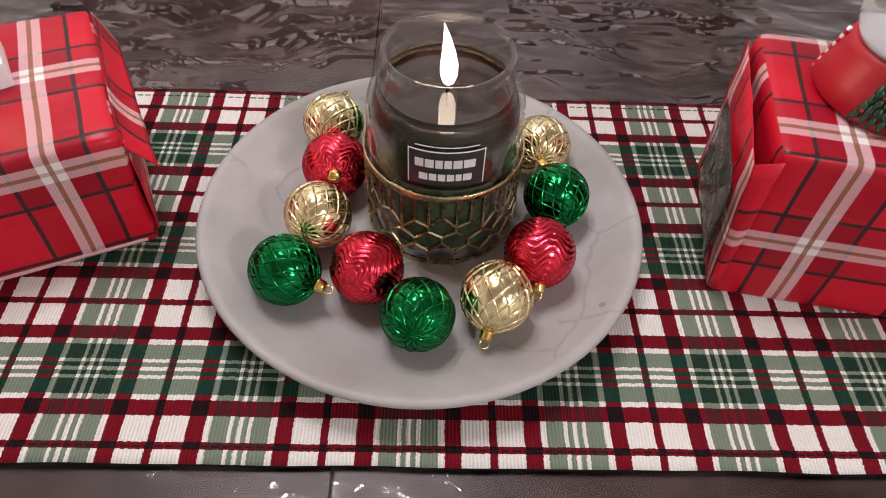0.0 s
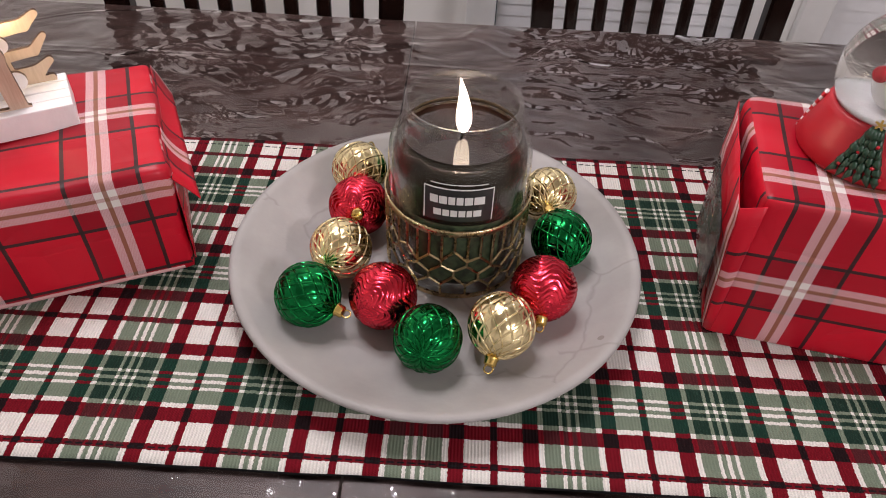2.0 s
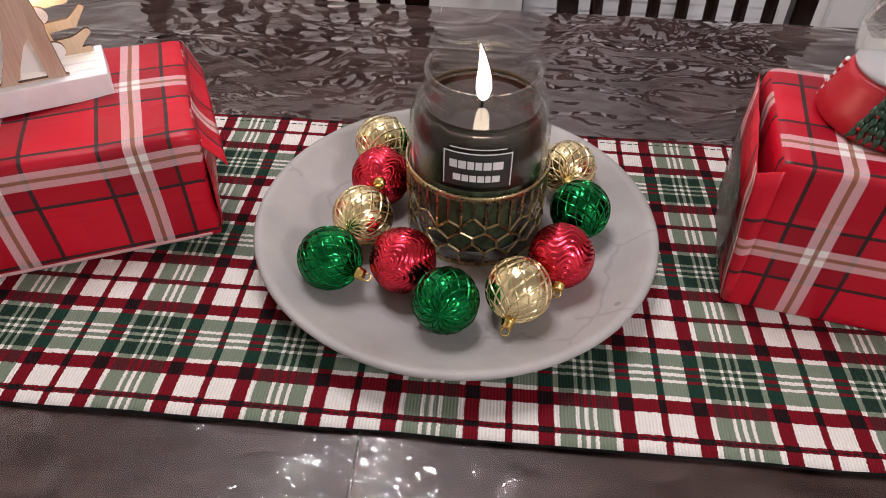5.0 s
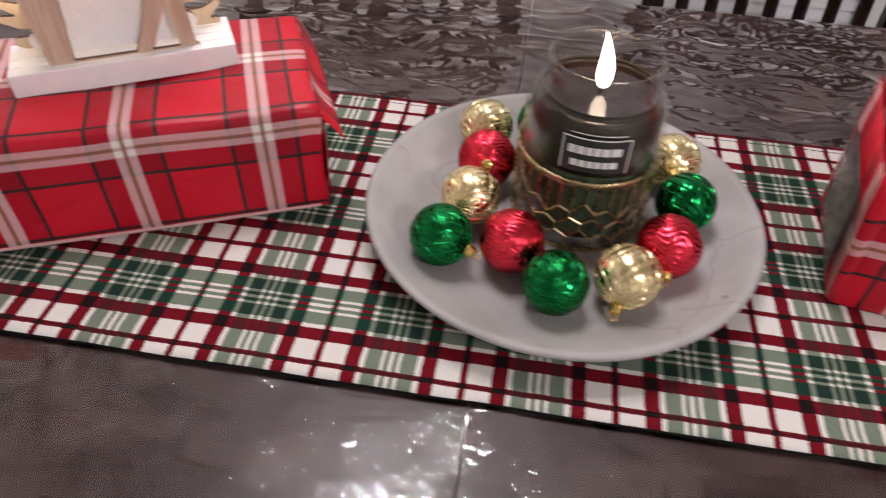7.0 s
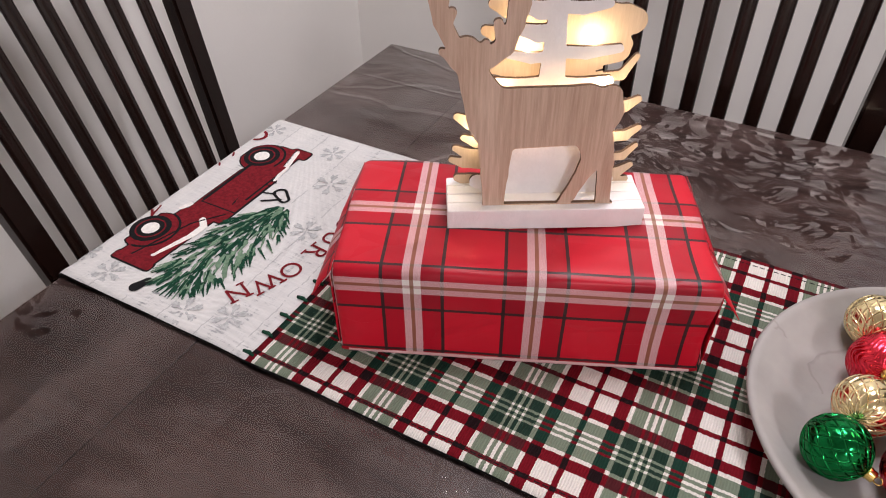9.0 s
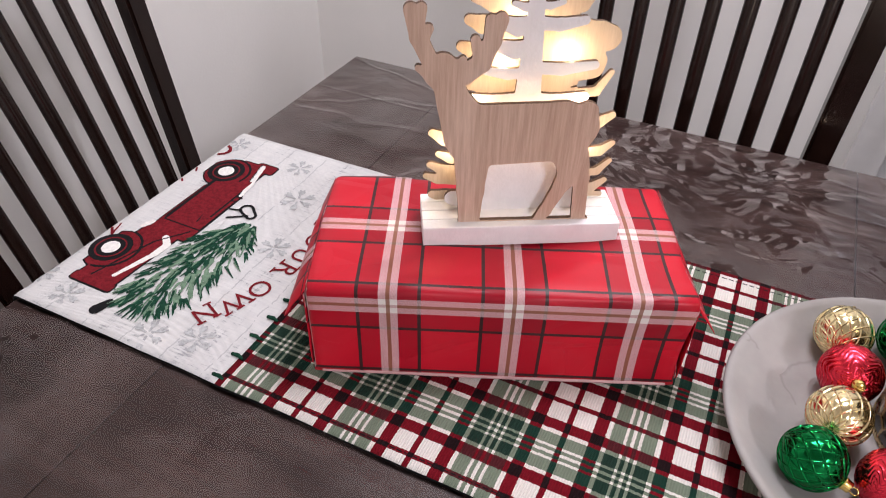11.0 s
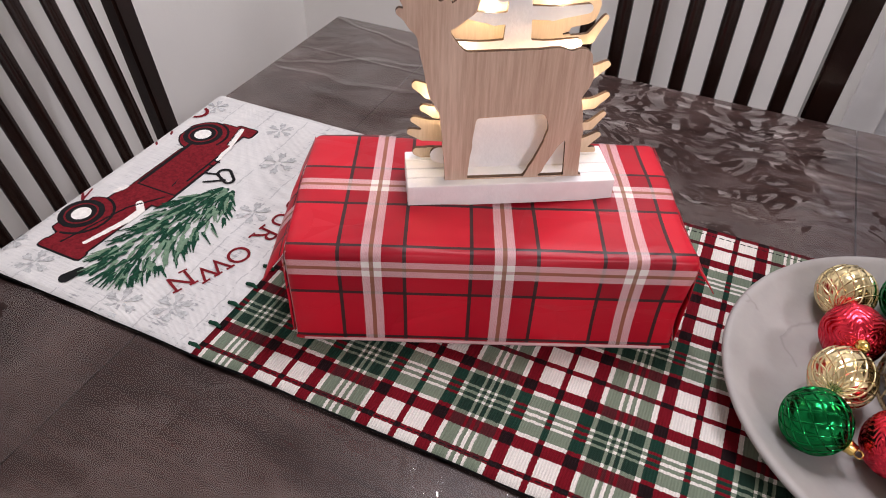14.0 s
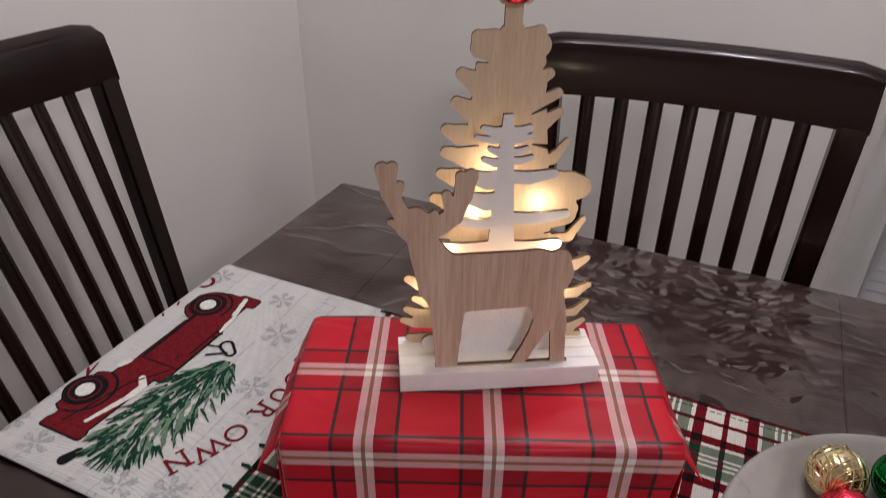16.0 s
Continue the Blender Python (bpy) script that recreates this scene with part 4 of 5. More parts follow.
def letter(char, x, y, turn, size=0.030):
    curve = bpy.data.curves.new("letter", "FONT")
    curve.body, curve.size, curve.extrude, curve.align_x, curve.align_y, curve.offset = char, size, 0.0003, "CENTER", "CENTER", -0.0001
    temp = new("letter_source", curve)
    me = bpy.data.meshes.new_from_object(temp)
    bpy.data.objects.remove(temp)
    serif = bmesh.new()
    serif.from_mesh(me)
    for x0, z0 in FEET.get(char, ()):
        block((size * x0 - 0.0042, size * z0 - 0.0009, 0), (size * x0 + 0.0042, size * z0 + 0.0009, 0.0003), bm=serif)
    serif.to_mesh(me)
    serif.free()
    me.materials.append(M["thread_red"])
    ob = new("letter", me)
    ob.parent = picture
    m = pose(x, y, 0, 0, 0, -90 + turn)
    for v in me.vertices:
        p = m @ v.co
        v.co = on_cloth(p.x, p.y, 0.0004 + max(0.0, v.co.z))


for char, x, y, turn in (("Y", -0.580, 0.046, 10), ("O", -0.574, 0.018, 6), ("U", -0.573, -0.009, 2), ("R", -0.574, -0.034, -6), ("O", -0.580, -0.069, -12), ("W", -0.589, -0.095, -18), ("N", -0.604, -0.120, -24)):
    letter(char, x, y, turn)


# ---------------------------------------------------------------- stone plate, candle and baubles
S = T + 0.0048     # top of the runner's cloth
plate = tagged(part("plate", lathe([(0, 0.0), (0.095, 0.0), (0.120, 0.006), (0.150, 0.021), (0.1555, 0.0262), (0.1570, 0.0290), (0.1555, 0.0312), (0.1520, 0.0312), (0.1480, 0.0290),
                                    (0.128, 0.0160), (0.110, 0.0105), (0.090, 0.0088), (0, 0.0085)], 128), M["stone"], None, smooth=True), "pale grey cast stone plate with fine cracks on the runner", "plate")
plate.location = (-0.001, -0.002, S)
P0 = S + 0.0088
JX, JY, JR = 0.013, 0.018, 0.0522
jar = thing("jar_candle", "burning candle in a clear glass jar with a dark label", "candle", (JX, JY, P0))
H = 0.915 - P0
# glass: outer wall, rounded shoulder, neck, rim, then back down the inside
outer = [(0, 0.0), (0.046, 0.0), (0.0505, 0.003), (JR, 0.010), (JR, H - 0.048), (0.0512, H - 0.036), (0.0475, H - 0.026), (0.0428, H - 0.019), (0.0402, H - 0.014), (0.0400, H - 0.0060)] + [(0.0396 + 0.0020 * math.cos(q), H - 0.0024 + 0.0024 * math.sin(q)) for q in (math.pi * k / 14 - 0.8 for k in range(15))]
inner = [(0.0376, H - 0.0040), (0.0375, H - 0.008), (0.0376, H - 0.014), (0.0402, H - 0.021), (0.0448, H - 0.028), (0.0484, H - 0.038), (JR - 0.003, H - 0.050), (JR - 0.003, 0.010), (0.046, 0.0055), (0, 0.005)]
part("glass_jar", lathe(outer + inner, 96), M["glass"], jar, "clear glass jar", True)
W1 = H - 0.032
solid = lathe([(0, 0.0056), (0.0455, 0.0062), (JR - 0.0034, 0.0105), (JR - 0.0034, H - 0.052), (JR - 0.0036, H - 0.046), (0.0476, H - 0.0385), (0.0460, H - 0.0325), (0.0450, H - 0.0300), (0.0436, H - 0.0296), (0.0420, H - 0.0312), (0.0395, H - 0.036), (0.033, H - 0.0405), (0.020, H - 0.0435), (0, H - 0.0445)], 96)
for v in solid.verts:
    if v.co.z > H - 0.0340:
        a = math.atan2(v.co.y, v.co.x)
        v.co.z += 0.0034 * noise.noise(Vector((2.2 * math.cos(a), 2.2 * math.sin(a), v.co.xy.length * 90))) + 0.0018 * noise.noise(v.co * 210) + 0.0016 * noise.noise(Vector((13 * math.cos(a), 13 * math.sin(a), 4)))
part("wax", solid, M["wax"], jar, "dark green wax", True)
part("wax_residue", lathe([(0.0440, H - 0.0288), (0.0436, H - 0.0288), (0.0418, H - 0.0250), (0.0422, H - 0.0247)], 96), M["wax"], jar, "film of wax left on the glass", True)
part("melted_wax", lathe([(0.0443, W1 + 0.0019), (0.0425, W1 + 0.0015), (0.02, W1 + 0.0015), (0, W1 + 0.0015)], 64), M["wax_pool"], jar, "shiny molten wax pool", True)
part("wick", tube([(0, 0, W1 - 0.014), (0.0004, 0, W1 + 0.007), (0.002, 0.001, W1 + 0.012)], 0.0011), M["wick"], jar)
fire = lathe([(0, 0.0), (0.0034, 0.003), (0.0054, 0.009), (0.0054, 0.016), (0.0040, 0.025), (0.0023, 0.034), (0.0009, 0.040), (0, 0.044)], 24, at=(0.001, 0.0, W1 + 0.004))
for v in fire.verts:
    v.co.x -= 4.0 * max(0.0, v.co.z - W1 - 0.016) ** 2
lamp("candle_light_source", "POINT", (JX, JY, P0 + W1 + 0.050), 0.24, (1.0, 0.72, 0.50), 0.022)
part("flame", fire, M["flame"], jar, "bright yellow-white flame", True)


def wrap(a0, a1, z0, z1, radius, thick, n=24, bm=None):
    """A thin plate bent round the jar; angles in degrees from the front, to the right."""
    bm = bm or bmesh.new()
    cols = []
    for k in range(n + 1):
        a = radians(a0 + (a1 - a0) * k / n) - math.pi / 2
        cols.append([bm.verts.new((r * math.cos(a), r * math.sin(a), z)) for r, z in ((radius, z0), (radius + thick, z0), (radius + thick, z1), (radius, z1))])
    for a, b in zip(cols, cols[1:]):
        for k in range(4):
            bm.faces.new((a[k], a[(k + 1) % 4], b[(k + 1) % 4], b[k]))
    bm.faces.new(cols[0]), bm.faces.new(cols[-1][::-1])
    bmesh.ops.recalc_face_normals(bm, faces=bm.faces[:])
    return bm


LB, LT = 0.8495 - P0, 0.878 - P0
tag = part("label", wrap(-26, 27, LB, LT, JR + 0.0002, 0.0003), M["label_dark"], jar, "dark label with pale frame and bars of writing")
bm = wrap(-26, 27, LT - 0.0008, LT, JR + 0.0006, 0.0002)
for a in (-26, 26.2):
    wrap(a, a + 0.8, LB, LT - 0.0008, JR + 0.0006, 0.0002, 2, bm)
wrap(-21, 22, LT + 0.003, LT + 0.0036, JR + 0.0003, 0.0002, 24, bm)
part("label_frame", bm, M["label_ink"], tag)
for z0, z1, spans in ((0.0145, 0.0225, ((-21, -15), (-14, -8), (-7, -2), (-1, 4), (5, 11), (12, 20))), (0.004, 0.011, ((-18, -12), (-11, -6), (-5, 0), (1, 6), (7, 11), (12, 18)))):
    for a, b in spans:
        part("writing_bar", wrap(a, b, LB + z0 + 0.0008, LB + z1 - 0.0008, JR + 0.0006, 0.0002, 5), M["label_ink"], tag)
part("paper_label", wrap(-34, 36, 0.016, LB - 0.004, JR + 0.0001, 0.0003), M["label_paper"], jar, "green printed forest label")

holder = thing("candle_holder", "openwork brass sleeve round the candle jar", "candle holder", (JX, JY, P0))
HR, HT = JR + 0.0020, 0.842 - P0
part("top_ring", lathe([(HR - 0.0006, HT - 0.0055), (HR + 0.0008, HT - 0.0055), (HR + 0.0012, HT - 0.0005), (HR + 0.0006, HT), (HR - 0.0004, HT), (HR - 0.0006, HT - 0.0055)], 96), M["brass"], holder, smooth=True)
part("base_ring", lathe([(HR - 0.0006, 0.0004), (HR + 0.0008, 0.0004), (HR + 0.0008, 0.004), (HR - 0.0006, 0.004), (HR - 0.0006, 0.0004)], 96), M["brass"], holder)
COLS = 36
tri = lambda k: abs(((k / 6.0) % 1.0) * 2 - 1)
level = lambda k, row: HT - 0.020 - 0.010 * (1 - tri(k)) * (1 if row == 0 else 0.6) - row * 0.0130 - (0.0068 if (k + row) % 2 else 0.0)


def on_ring(k, z):
    a = 2 * math.pi * k / COLS - math.pi / 2
    return (HR * math.cos(a), HR * math.sin(a), z)


for k in range(COLS):
    part("bar", tube([on_ring(k, HT - 0.004), on_ring(k, level(k, 0))], 0.0010, 6), M["brass"], holder)
    for row in range(3):
        part("lattice_strip", tube([on_ring(k, level(k, row)), on_ring(k + 1, level(k + 1, row))], 0.0010, 6), M["brass"], holder)
        if row < 2 and (k + row) % 2:
            part("lattice_strip", tube([on_ring(k, level(k, row)), on_ring(k, level(k, row + 1))], 0.0010, 6), M["brass"], holder)
    if k % 2:
        part("lattice_strip", tube([on_ring(k, level(k, 2)), on_ring(k, 0.002)], 0.0010, 6), M["brass"], holder)

BR = 0.0245


def bauble_mesh(style):
    bm = bmesh.new()
    nu, nv = (420, 220) if style == "quilt" else (144, 176)
    rings = []
    for j in range(1, nv):
        f = math.pi * j / nv
        ring = []
        for i in range(nu):
            a = 2 * math.pi * i / nu
            lat = 1 - 2 * j / nv
            if style == "quilt":
                g = min(abs(math.sin(7 * a + 8 * lat)), abs(math.sin(7 * a - 8 * lat)))
                d = 0.0011 * math.exp(-(g / 0.15) ** 2) + 0.0004 * g - 0.0013
            else:
                g = math.sin(36 * (f + 0.15 * math.sin(6 * a)))
                d = 0.00080 * (g ** 4 if g > 0 else 0) - 0.0002
            d *= min(1.0, math.sin(f) * 3)
            r = BR - 0.0006 + d
            ring.append(bm.verts.new((r * math.sin(f) * math.cos(a), r * math.sin(f) * math.sin(a), r * math.cos(f))))
        rings.append(ring)
    top, low = bm.verts.new((0, 0, BR - 0.0008)), bm.verts.new((0, 0, -BR + 0.0008))
    for a, b in zip(rings, rings[1:]):
        for k in range(nu):
            bm.faces.new((a[k], b[k], b[(k + 1) % nu], a[(k + 1) % nu])).smooth = True
    for k in range(nu):
        bm.faces.new((top, rings[0][k], rings[0][(k + 1) % nu])).smooth = True
        bm.faces.new((low, rings[-1][(k + 1) % nu], rings[-1][k])).smooth = True
    return bm


def bauble(style, material, label):
    b = thing("bauble", label, "christmas ornament", (0, 0, 0), group="baubles on the plate")
    part("ball", bauble_mesh(style), material, b)
    cap = [(0, BR - 0.0015), (0.0048, BR - 0.0015), (0.0052, BR), (0.0046, BR + 0.0008), (0.0045, BR + 0.0042), (0.0036, BR + 0.0050), (0, BR + 0.0052)]
    c = part("cap", lathe(cap, 20), M["cap_gold"], b, "gold crown cap", True)
    ring = [(0.0030 * math.cos(q), 0, BR + 0.0072 + 0.0030 * math.sin(q)) for q in (2 * math.pi * k / 16 for k in range(17))]
    part("hanging_ring", tube(ring, 0.0006, 6), M["cap_gold"], c, smooth=True)
    return b


def lie(x, y, axis, spin, z=P0 + BR + 0.001):
    q = Vector(axis).to_track_quat("Z", "Y").to_matrix().to_4x4()
    return Matrix.Translation((x, y, z)) @ q @ pose(0, 0, 0, 0, 0, spin)


KINDS = {
    "green": (("quilt", M["ball_green"], "shiny green bauble with quilted relief on the plate")),
    "red": (("waves", M["ball_red"], "shiny red bauble with wavy grooves on the plate")),
    "gold": (("quilt", M["ball_gold"], "shiny pale gold bauble with quilted relief on the plate")),
}
PLACES = [
    ("green", -0.089, -0.064, (0.90, -0.40, -0.12), 10), ("red", -0.036, -0.061, (0.60, 0.75, -0.20), 40), ("green", -0.002, -0.097, (0.10, 0.90, -0.38), 20),
    ("gold", 0.048, -0.082, (-0.25, -0.85, -0.42), 0), ("red", 0.079, -0.045, (-0.10, -0.95, -0.28), 30), ("green", 0.096, 0.009, (-0.35, 0.85, 0.30), 70),
    ("gold", 0.089, 0.062, (0.10, 0.95, -0.20), 15), ("gold", -0.072, 0.083, (0.20, 0.90, 0.10), 50), ("red", -0.066, 0.035, (0.09, -0.90, 0.44), 0),
    ("gold", -0.073, -0.015, (0.30, 0.90, -0.20), 80), ("green", -0.022, 0.098, (0.20, 0.90, 0.20), 30),
]
first = {}
for kind, x, y, axis, spin in PLACES:
    if kind not in first:
        first[kind] = bauble(*KINDS[kind])
        first[kind].matrix_basis = lie(x, y, axis, spin)
    else:
        copy_thing(first[kind], lie(x, y, axis, spin))


# ---------------------------------------------------------------- long gift with the deer ornament
GZ = S - 0.0005
GA = 23.4
gift = thing("gift_box", "long gift box wrapped in red tartan paper on the runner", "gift box", (-0.473, -0.134, GZ), GA, "wrapped gifts")
GL, GD, GH = 0.307, 0.163, 0.863 - GZ
part("wrapped_body", soft_box(GL, GD, GH, 0.008, (26, 14, 9), 0.0055, 3.0), M["paper_a"], gift)
for s, x in ((1, GL), (-1, 0.0)):
    e = 0.0012 * s
    out = 0.015 * s
    part("top_fold", flap([(x - e, 0.001, GH - 0.004), (x - e, GD - 0.004, GH - 0.004), (x + out * 0.7, GD - 0.016, GH - 0.026), (x + out * 1.1, -0.001, GH - 0.030)], (0.02, 0.10, 0.14, 0.05)), M["paper_a"], gift, "folded paper end")
    part("bottom_fold", flap([(x + e, 0.006, 0.006), (x + e, GD - 0.006, 0.006), (x + e * 2.5, GD - 0.050, 0.055), (x + e * 2.5, 0.050, 0.055)], (0.04, 0.0, 0.14, 0.05)), M["paper_a"], gift, "folded paper end")
    part("side_fold", flap([(x + e, 0.003, 0.010), (x + e * 1.5, 0.055, 0.045), (x + e * 1.5, 0.055, 0.062), (x + e, 0.003, GH - 0.010)], (0.0, 0.01, 0.05, 0.08)), M["paper_a"], gift, "folded paper end")
part("paper_edge", tube([(0.008, 0.0006, 0.0046), (GL * 0.5, -0.0002, 0.0046), (GL - 0.008, 0.0006, 0.0046)], 0.0016, 6), M["pink_paper"], gift, "pale paper edge along the bottom")

DA = 29.7
DZ = 0.8635
deer_set = thing("deer_ornament", "lit wooden deer and fir tree cut-outs on a white base", "christmas ornament", (-0.412, -0.048, DZ), DA)
BH = 0.0195
for k in range(4):
    y0, y1 = k * 0.0125, (k + 1) * 0.0125 - 0.0007
    part("base_plank", block((0, y0, 0.0), (0.163, y1, BH), 0.0008), M["white_wood"], deer_set, "white painted plank")
DEER = [(44, 80, 105, 82, 26, 25), (104, 86, 116, 84, 21, 17), (35, 82, 17, 121, 20.5, 9.5), (12, 130, 14, 136, 11, 10), (6, 130, -3, 135, 5, 2.6), (21, 132, 28, 141, 5, 2.6),
        (38, 64, 38, 30, 14.5, 10.5), (38, 30, 38, -2, 10.5, 8.5), (112, 68, 117, 52, 15, 12), (118, 52, 112, 36, 11, 7), (112, 36, 100, 8, 6.5, 5), (100, 8, 94, -1, 5, 4), (120, 60, 126, 40, 9, 6.5),
        (126, 40, 129, -1, 6, 6), (122, 98, 128, 86, 9, 5), (22, 106, 19, 127, 10.5, 10)]
ANTLERS = [(6, 138, -3, 157, 6, 6), (-3, 157, -8, 176, 6, 5), (-4, 164, -1, 177, 5, 4), (0, 156, 4, 163, 4.5, 3.4), (30, 130, 41, 138, 8, 7), (41, 138, 48, 154, 7, 6), (48, 154, 53, 169, 6, 5),
           (46, 154, 46, 169, 4.5, 3.8), (39, 144, 36, 155, 4.5, 3.4)]


def deer_field(x, z):
    body = strokes(x, z, DEER, 3.0)
    d = np.minimum(body, strokes(x, z, ANTLERS, 1.5))
    d = np.minimum(d, np.maximum(np.abs(x - 83) - 54, np.abs(z + 0.5) - 1.8))
    return np.maximum(d, -0.5 - z)


def board(name, field, lo, hi, material, depth, label, thick=0.0032):
    ob = part(name, cutout(field, lo, hi, 1.0, thick), [material, M["burnt"]], deer_set, label)
    ob.location = (0, depth, BH)
    return ob


board("deer", deer_field, (-16, -4), (152, 182), M["oak_ply"], 0.0075, "plywood deer with burnt edges", 0.0036)
# branch tips: x, z, thickness, and how far the tip curls up
LEFT = [(53, 258, 7.5, 1), (58, 244, 4.5, 0), (43, 233, 7.5, 4), (40, 213, 7.0, 4), (33, 193, 7.5, 2), (33, 176, 7.0, 1), (30, 159, 6.5, 1), (25, 139, 6.5, 1), (20, 116, 6.5, 2), (12, 92, 6.0, 3), (5, 67, 5.5, 3), (11, 47, 4.5, 1), (4, 37, 4.5, 2), (1, 26, 4.5, 0), (5, 8, 6.0, 0)]
RIGHT = [(106, 261, 6.5, 3), (100, 247, 4.5, 0), (114, 232, 6.0, 2), (121, 218, 5.5, 4), (123, 204, 5.0, 4), (130, 181, 4.0, 10), (149, 116, 3.6, 12), (157, 80, 4.8, 3), (161, 54, 4.2, 4), (161, 37, 3.4, 7), (160, 18, 4.5, 4), (158, 4, 5.0, 1)]


def fir_field(x, z):
    half = np.where(z > 222, 7 + (262 - z) * 0.46, 25 + (222 - z) * 0.12)
    d = np.maximum(np.abs(x - 82) - half, np.maximum(z - 262, -z - 0.5)) * 0.97
    d = np.minimum(d, strokes(x, z, [(82, 255, 82, 285, 6, 6)]))
    rows = [(112, 116, 131, 119, 10, 9), (108, 129, 131, 129, 7, 7), (110, 144, 132, 142, 14, 12), (132, 146, 139, 142, 9, 10), (128, 132, 134, 124, 8, 7)]
    for side, tips in ((1, LEFT), (-1, RIGHT)):
        for tx, tz, r, curl in tips:
            root, knee = 82 - side * 18, tx + side * (r + 9)
            rows += [(root, tz - 9 - curl, knee, tz - 5 - curl, r * 1.35, r * 1.05), (knee, tz - 5 - curl, tx + side * r * 0.8, tz - r * 0.4, r * 1.05, r * 0.62)]
    d = np.minimum(d, strokes(x, z, rows, 1.4))
    # sawn gaps between the branches, narrow at the trunk
    gaps = [(99, 201, 118, 210, 0.6, 2.2), (101, 178, 117, 175, 0.6, 2.6), (116, 103, 134, 107, 0.5, 1.8), (62, 178, 46, 178, 0.5, 1.6), (66, 238, 56, 240, 0.5, 1.6), (56, 158, 40, 166, 0.4, 1.6)]
    return np.maximum(np.maximum(d, -strokes(x, z, gaps)), -0.5 - z)


board("fir_tree", fir_field, (-4, -3), (176, 294), M["pine_ply"], 0.0400, "tall pine plywood fir tree with burnt edges")
top = part("tree_topper", cutout(lambda x, z: np.hypot(x - 82, z - 291) - 14.5 - 2.2 * np.cos(5 * np.arctan2(x - 82, z - 291)), (62, 268), (106, 314), 1.0, 0.0042), [M["pine_ply"], M["burnt"]], deer_set)
top.location = (0, 0.0355, BH)
part("red_gem", lathe([(0.0122, 0.0), (0.0115, 0.004), (0.0085, 0.008), (0.004, 0.0102), (0, 0.0108)], 40), M["ball_red"], top, "red glitter half ball", True).matrix_basis = pose(0.082, 0.0, 0.289, 90)
TWIGS_L = [(63, 196, 3.6), (58, 190, 2.4), (68, 181, 2.8), (64, 173, 3.0), (56, 160, 6.8), (54, 143, 6.6), (46, 124, 4.2), (32, 101, 7.5), (30, 82, 9), (28, 56, 9), (26, 12, 10)]
TWIGS_R = [(95, 196, 3.6), (96, 190, 2.6), (94, 181, 2.4), (98, 174, 2.6), (115, 161, 4.8), (127, 127.5, 4.8), (122, 102, 6.0), (128, 88, 7), (128, 66, 8), (130, 40, 9), (132, 12, 10)]


def small_fir_field(x, z):
    half = 3.6 + (206 - z) * 0.062
    d = np.maximum(np.abs(x - 79.5) - half, np.maximum(z - 207, -z - 0.5))
    d = np.minimum(d, np.maximum(np.abs(x - 82) - 44, z - 62))
    rows = []
    for tx, tz, r in TWIGS_L + TWIGS_R:
        mid = (tx + 80) / 2
        rows += [(80, tz - 1, mid, tz - 1.5 - r * 0.2, r, r), (mid, tz - 1.5 - r * 0.2, tx, tz + 0.6, r, r * 0.7)]
    d = np.minimum(d, strokes(x, z, rows, 1.2))
    return np.maximum(d, -0.5 - z)


board("small_fir_tree", small_fir_field, (8, -3), (150, 212), M["white_wood"], 0.0240, "white painted fir tree with burnt edges")
for x, y, z, energy in ((33, 0.0195, 97, 0.030), (122, 0.0195, 96, 0.040), (84, 0.0195, 72, 0.040), (110, 0.0295, 127, 0.024), (60, 0.0295, 124, 0.038), (30, 0.0295, 50, 0.060), (128, 0.0295, 54, 0.060), (72, 0.0295, 160, 0.020)):
    b = part("led_bulb", lathe([(0, -0.002), (0.0014, -0.0014), (0.002, 0), (0.0014, 0.0014), (0, 0.002)], 10), M["led"], deer_set, "warm white led bulb", True)
    b.location = (x / 1000, y, BH + z / 1000)
    place = deer_set.matrix_basis @ Vector((x / 1000, y, BH + z / 1000 + 0.004))
    lamp("led_light_source", "POINT", place, energy, (1.0, 0.82, 0.54), 0.0018)


# ---------------------------------------------------------------- square gift with the snow globe
QA = -10.4
gift2 = thing("gift_box", "square gift box wrapped in red tartan paper on the runner", "gift box", (0.204, -0.048, GZ), QA, "wrapped gifts")
QL, QD, QH = 0.132, 0.127, 0.896 - GZ
part("wrapped_body", soft_box(QL, QD, QH, 0.007, (12, 12, 12), 0.0030, 9.0), M["paper_b"], gift2)
part("side_panel", flap([(-0.0015, QD - 0.003, 0.006), (-0.0015, 0.0, 0.006), (-0.0120, -0.001, QH - 0.010), (-0.0050, QD - 0.004, QH - 0.005)], (0.03, 0.0, 0.12, 0.13)), M["paper_b"], gift2, "loose folded paper side")
part("front_fold", flap([(-0.0015, 0.0, 0.006), (0.004, -0.0008, 0.006), (0.004, -0.0008, QH - 0.0060), (-0.0120, -0.001, QH - 0.010)], (-0.004, 0.006, 0.008, QH - 0.015)), M["paper_b"], gift2, "folded paper corner")
part("bottom_fold", flap([(-0.0030, QD - 0.006, 0.008), (-0.0070, QD - 0.030, 0.055), (-0.0070, 0.030, 0.050), (-0.0030, 0.006, 0.008)], (0.0, 0.0, 0.08, 0.1)), M["paper_b"], gift2, "folded paper end")
part("clear_tape", flap([(-0.0095, 0.095, 0.028), (-0.0100, 0.006, 0.024), (-0.0150, 0.004, 0.095), (-0.0120, 0.090, 0.100)], (0, 0, 1, 1), 0.0003), M["film"], gift2, "crinkled clear tape")

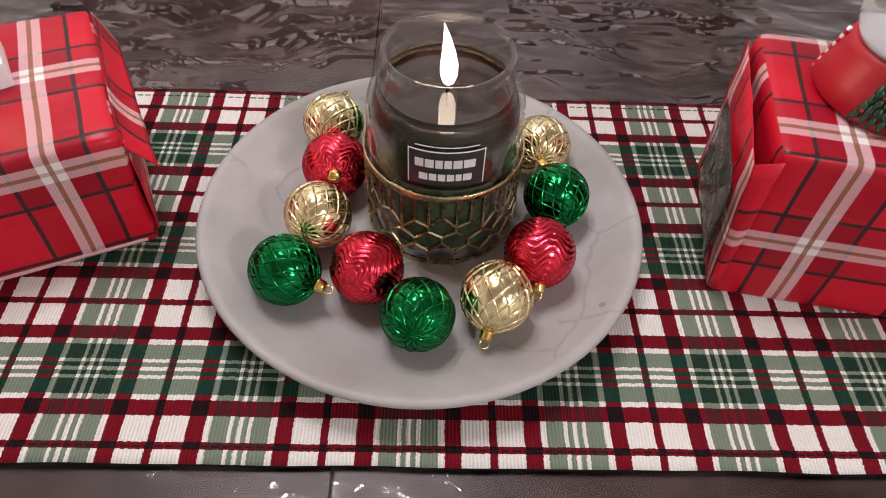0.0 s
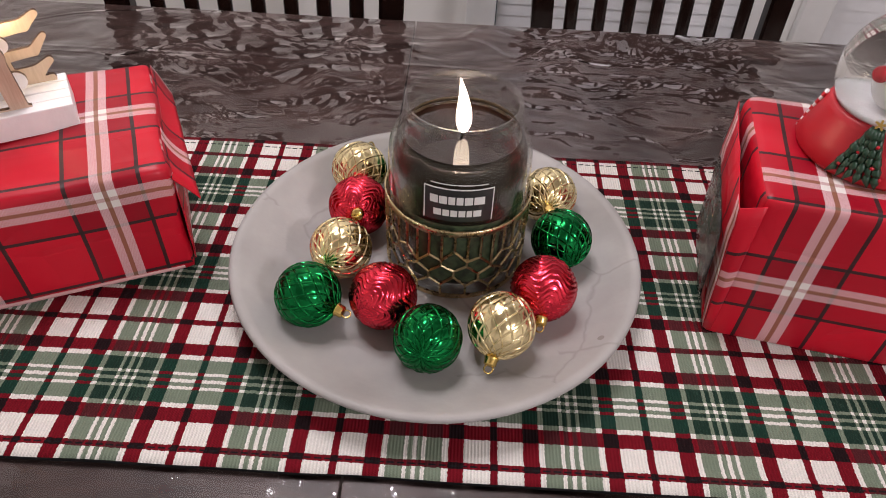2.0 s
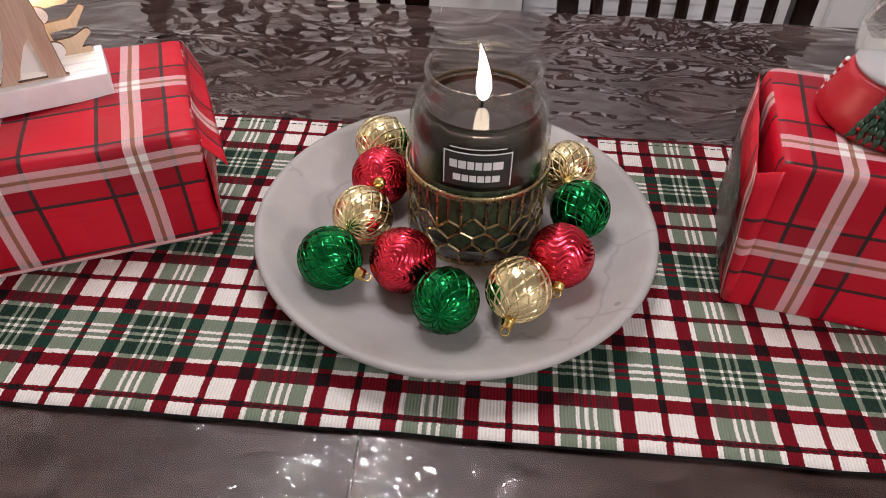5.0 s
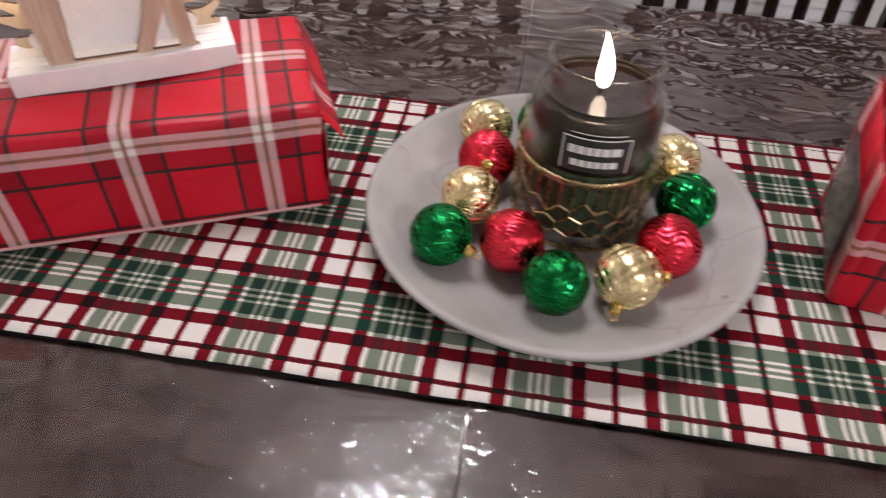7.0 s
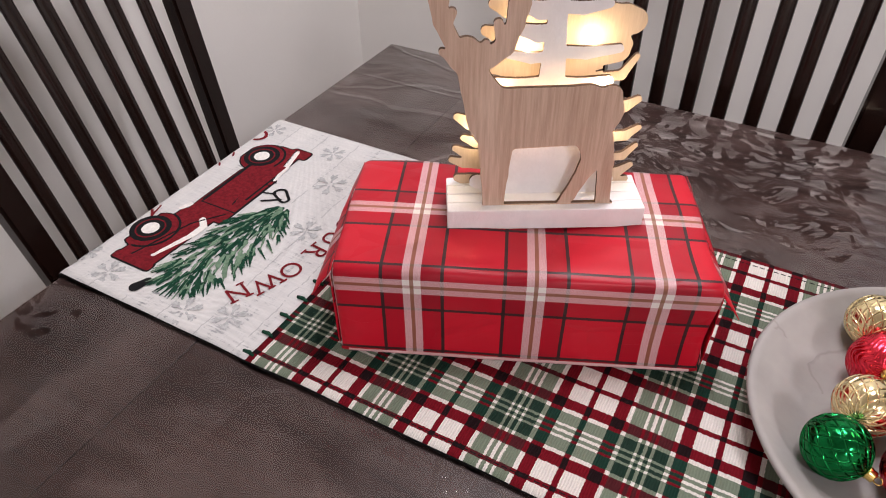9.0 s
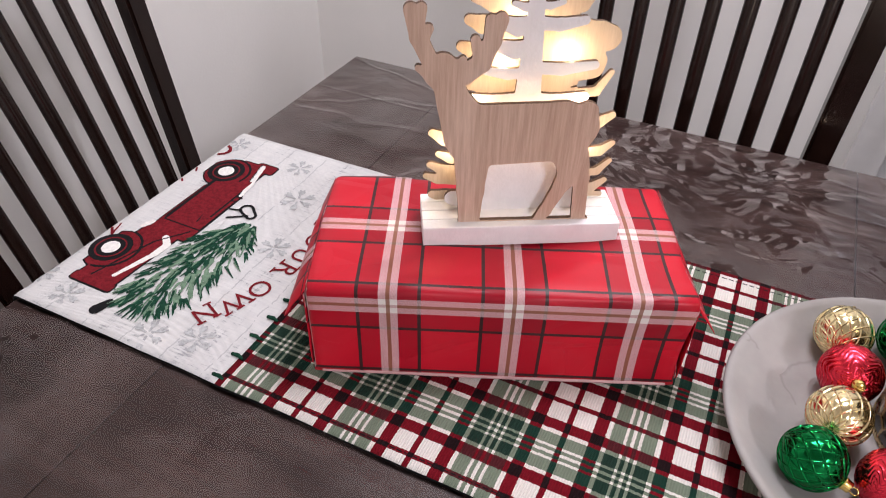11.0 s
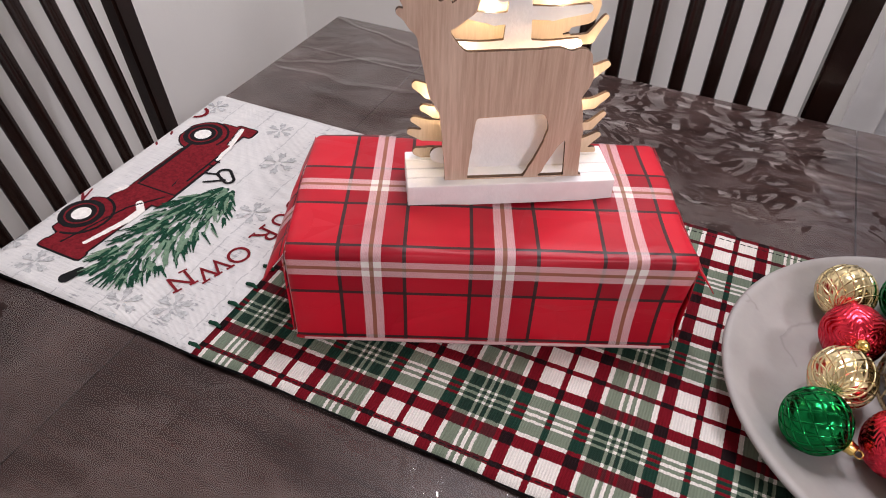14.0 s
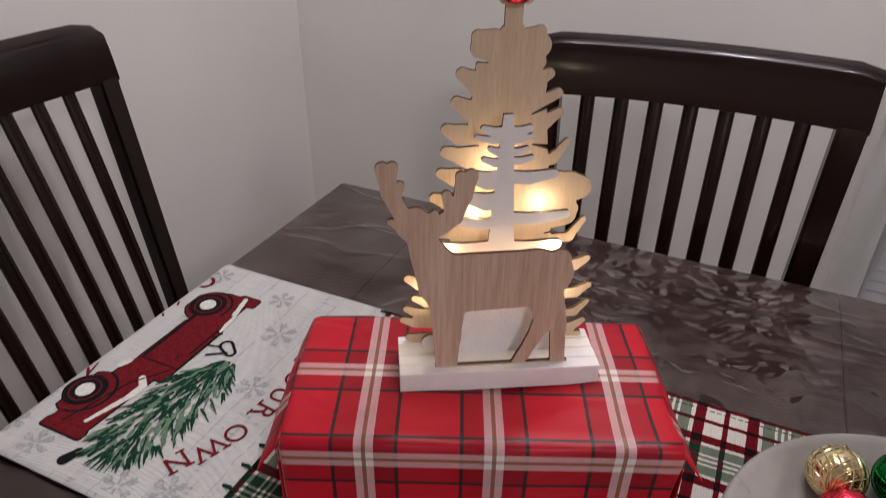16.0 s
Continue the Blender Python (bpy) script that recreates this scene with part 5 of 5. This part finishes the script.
globe = thing("snow_globe", "snow globe with a red base standing on the square gift", "snow globe", (0.291, 0.012, 0.8962), -33)
part("base", lathe([(0, 0.0), (0.0465, 0.0), (0.0478, 0.003), (0.0440, 0.015), (0.0388, 0.029), (0.0372, 0.0335), (0.0350, 0.0345), (0, 0.0345)], 72), M["globe_red"], globe, "red resin base", True)
GC, GR = 0.0572, 0.0410
sphere = lambda r, c, lo=-1.0: [(r * math.cos(q), c + r * math.sin(q)) for q in (math.asin(lo) + (math.pi / 2 - math.asin(lo)) * k / 28 for k in range(29))]
part("glass_ball", lathe([(0, GC - GR * 0.55)] + sphere(GR, GC, -0.55), 72), M["globe_glass"], globe, "clear water-filled glass ball", True)
part("snow_floor", lathe([(0.0335, 0.0352), (0.034, 0.0370), (0.026, 0.0385), (0.0, 0.0390)], 48), M["snow"], globe, "white snow bed", True)
man = bmesh.new()


def add_round(profile, at, index):
    old = set(man.faces)
    lathe(profile, 32, man, at)
    for f in man.faces:
        if f not in old:
            f.material_index, f.smooth = index, True


bead = lambda r: [(r * math.cos(q), r * math.sin(q)) for q in (math.pi * (k / 14 - 0.5) for k in range(15))]
add_round(bead(0.0130), (0.004, 0, 0.064), 0)
add_round(bead(0.0085), (0.004, 0, 0.081), 0)
add_round([(0.0078, -0.0024), (0.0094, 0.0), (0.0078, 0.0026)], (0.004, 0, 0.0745), 2)
add_round([(0, 0), (0.0105, 0), (0.0105, 0.0012), (0.0062, 0.0016), (0.0060, 0.0095), (0, 0.0097)], (0.004, 0, 0.0875), 3)
add_round([(0.0063, 0.0018), (0.0065, 0.0022), (0.0063, 0.0042)], (0.004, 0, 0.0875), 1)
for x in (-0.0075, 0.0155):
    add_round(bead(0.0042), (x, -0.0075, 0.069), 1)
for x, z in ((0.0015, 0.083), (0.0065, 0.083), (0.004, 0.068), (0.004, 0.062)):
    add_round(bead(0.0011), (x, -0.0080 if z > 0.08 else -0.0125, z), 3)
tagged(part("figurine", man, [M["snow"], M["globe_red"], M["resin_green"], M["black"]]), "small white winter figurine inside the snow globe", "figurine").matrix_basis = globe.matrix_basis @ pose(-0.004, -0.004, -0.0140) @ Matrix.Scale(1.05, 4)
fir = bmesh.new()
frng = random.Random(3)
for row in range(6):
    z, half = 0.006 + row * 0.0052, 0.0120 * (1 - row / 6.6)
    n = 6 - row // 2
    for k in range(n):
        off = (k / max(1, n - 1) * 2 - 1) * half if n > 1 else 0
        rr = 0.0468 - z * 0.27
        a = -math.pi / 2 + off / rr
        p = Vector((rr * math.cos(a), rr * math.sin(a), z))
        o = Vector((math.cos(a), math.sin(a), 0))
        side = Vector((-math.sin(a), math.cos(a), 0))
        tip = p + o * 0.004 - Vector((0, 0, 0.0045)) + side * off * 0.22
        tip += side * frng.uniform(-0.0016, 0.0016) + o * frng.uniform(-0.001, 0.001)
        tube([p + Vector((0, 0, 0.005)), p + o * 0.0024, tip], [0.001, frng.uniform(0.0022, 0.0036), 0.0004], 5, fir)
relief = part("tree_relief", fir, M["resin_green"], globe, "dark green fir tree relief", True)
relief.matrix_basis = pose(0, 0, 0, 0, 0, -2)
star = part("star", cutout(lambda x, z: np.hypot(x, z) - 2.2 - 1.5 * np.cos(5 * np.arctan2(x, z)), (-5, -5), (5, 5), 0.5, 0.0016), M["gold_paint"], relief, "gold star")
star.matrix_basis = pose(0, -0.0395, 0.0395, -15)
for k, (a, z) in enumerate(((-8, 0.010), (6, 0.014), (-3, 0.021), (4, 0.027), (11, 0.008))):
    q = radians(a * 1.6 - 90)
    rr = 0.0505 - z * 0.27
    part("berry", lathe([(0, -0.0014), (0.0010, -0.001), (0.0014, 0), (0.0010, 0.001), (0, 0.0014)], 10, at=(rr * math.cos(q), rr * math.sin(q), z)), M["globe_red"], relief, smooth=True)
for angle in (-176, -4):
    q = radians(angle)
    cane = part("candy_cane", tube([((0.0475 - z * 0.27) * math.cos(q), (0.0475 - z * 0.27) * math.sin(q), z) for z in (0.002, 0.010, 0.018, 0.026, 0.033)], 0.0016, 10), M["snow"], globe, "white and red striped candy cane", True)
    for k in range(5):
        z = 0.004 + k * 0.006
        r0, r1 = 0.0475 - z * 0.27, 0.0475 - (z + 0.003) * 0.27
        part("stripe", tube([(r0 * math.cos(q), r0 * math.sin(q), z), (r1 * math.cos(q), r1 * math.sin(q), z + 0.003)], 0.0018, 10), M["globe_red"], cane)
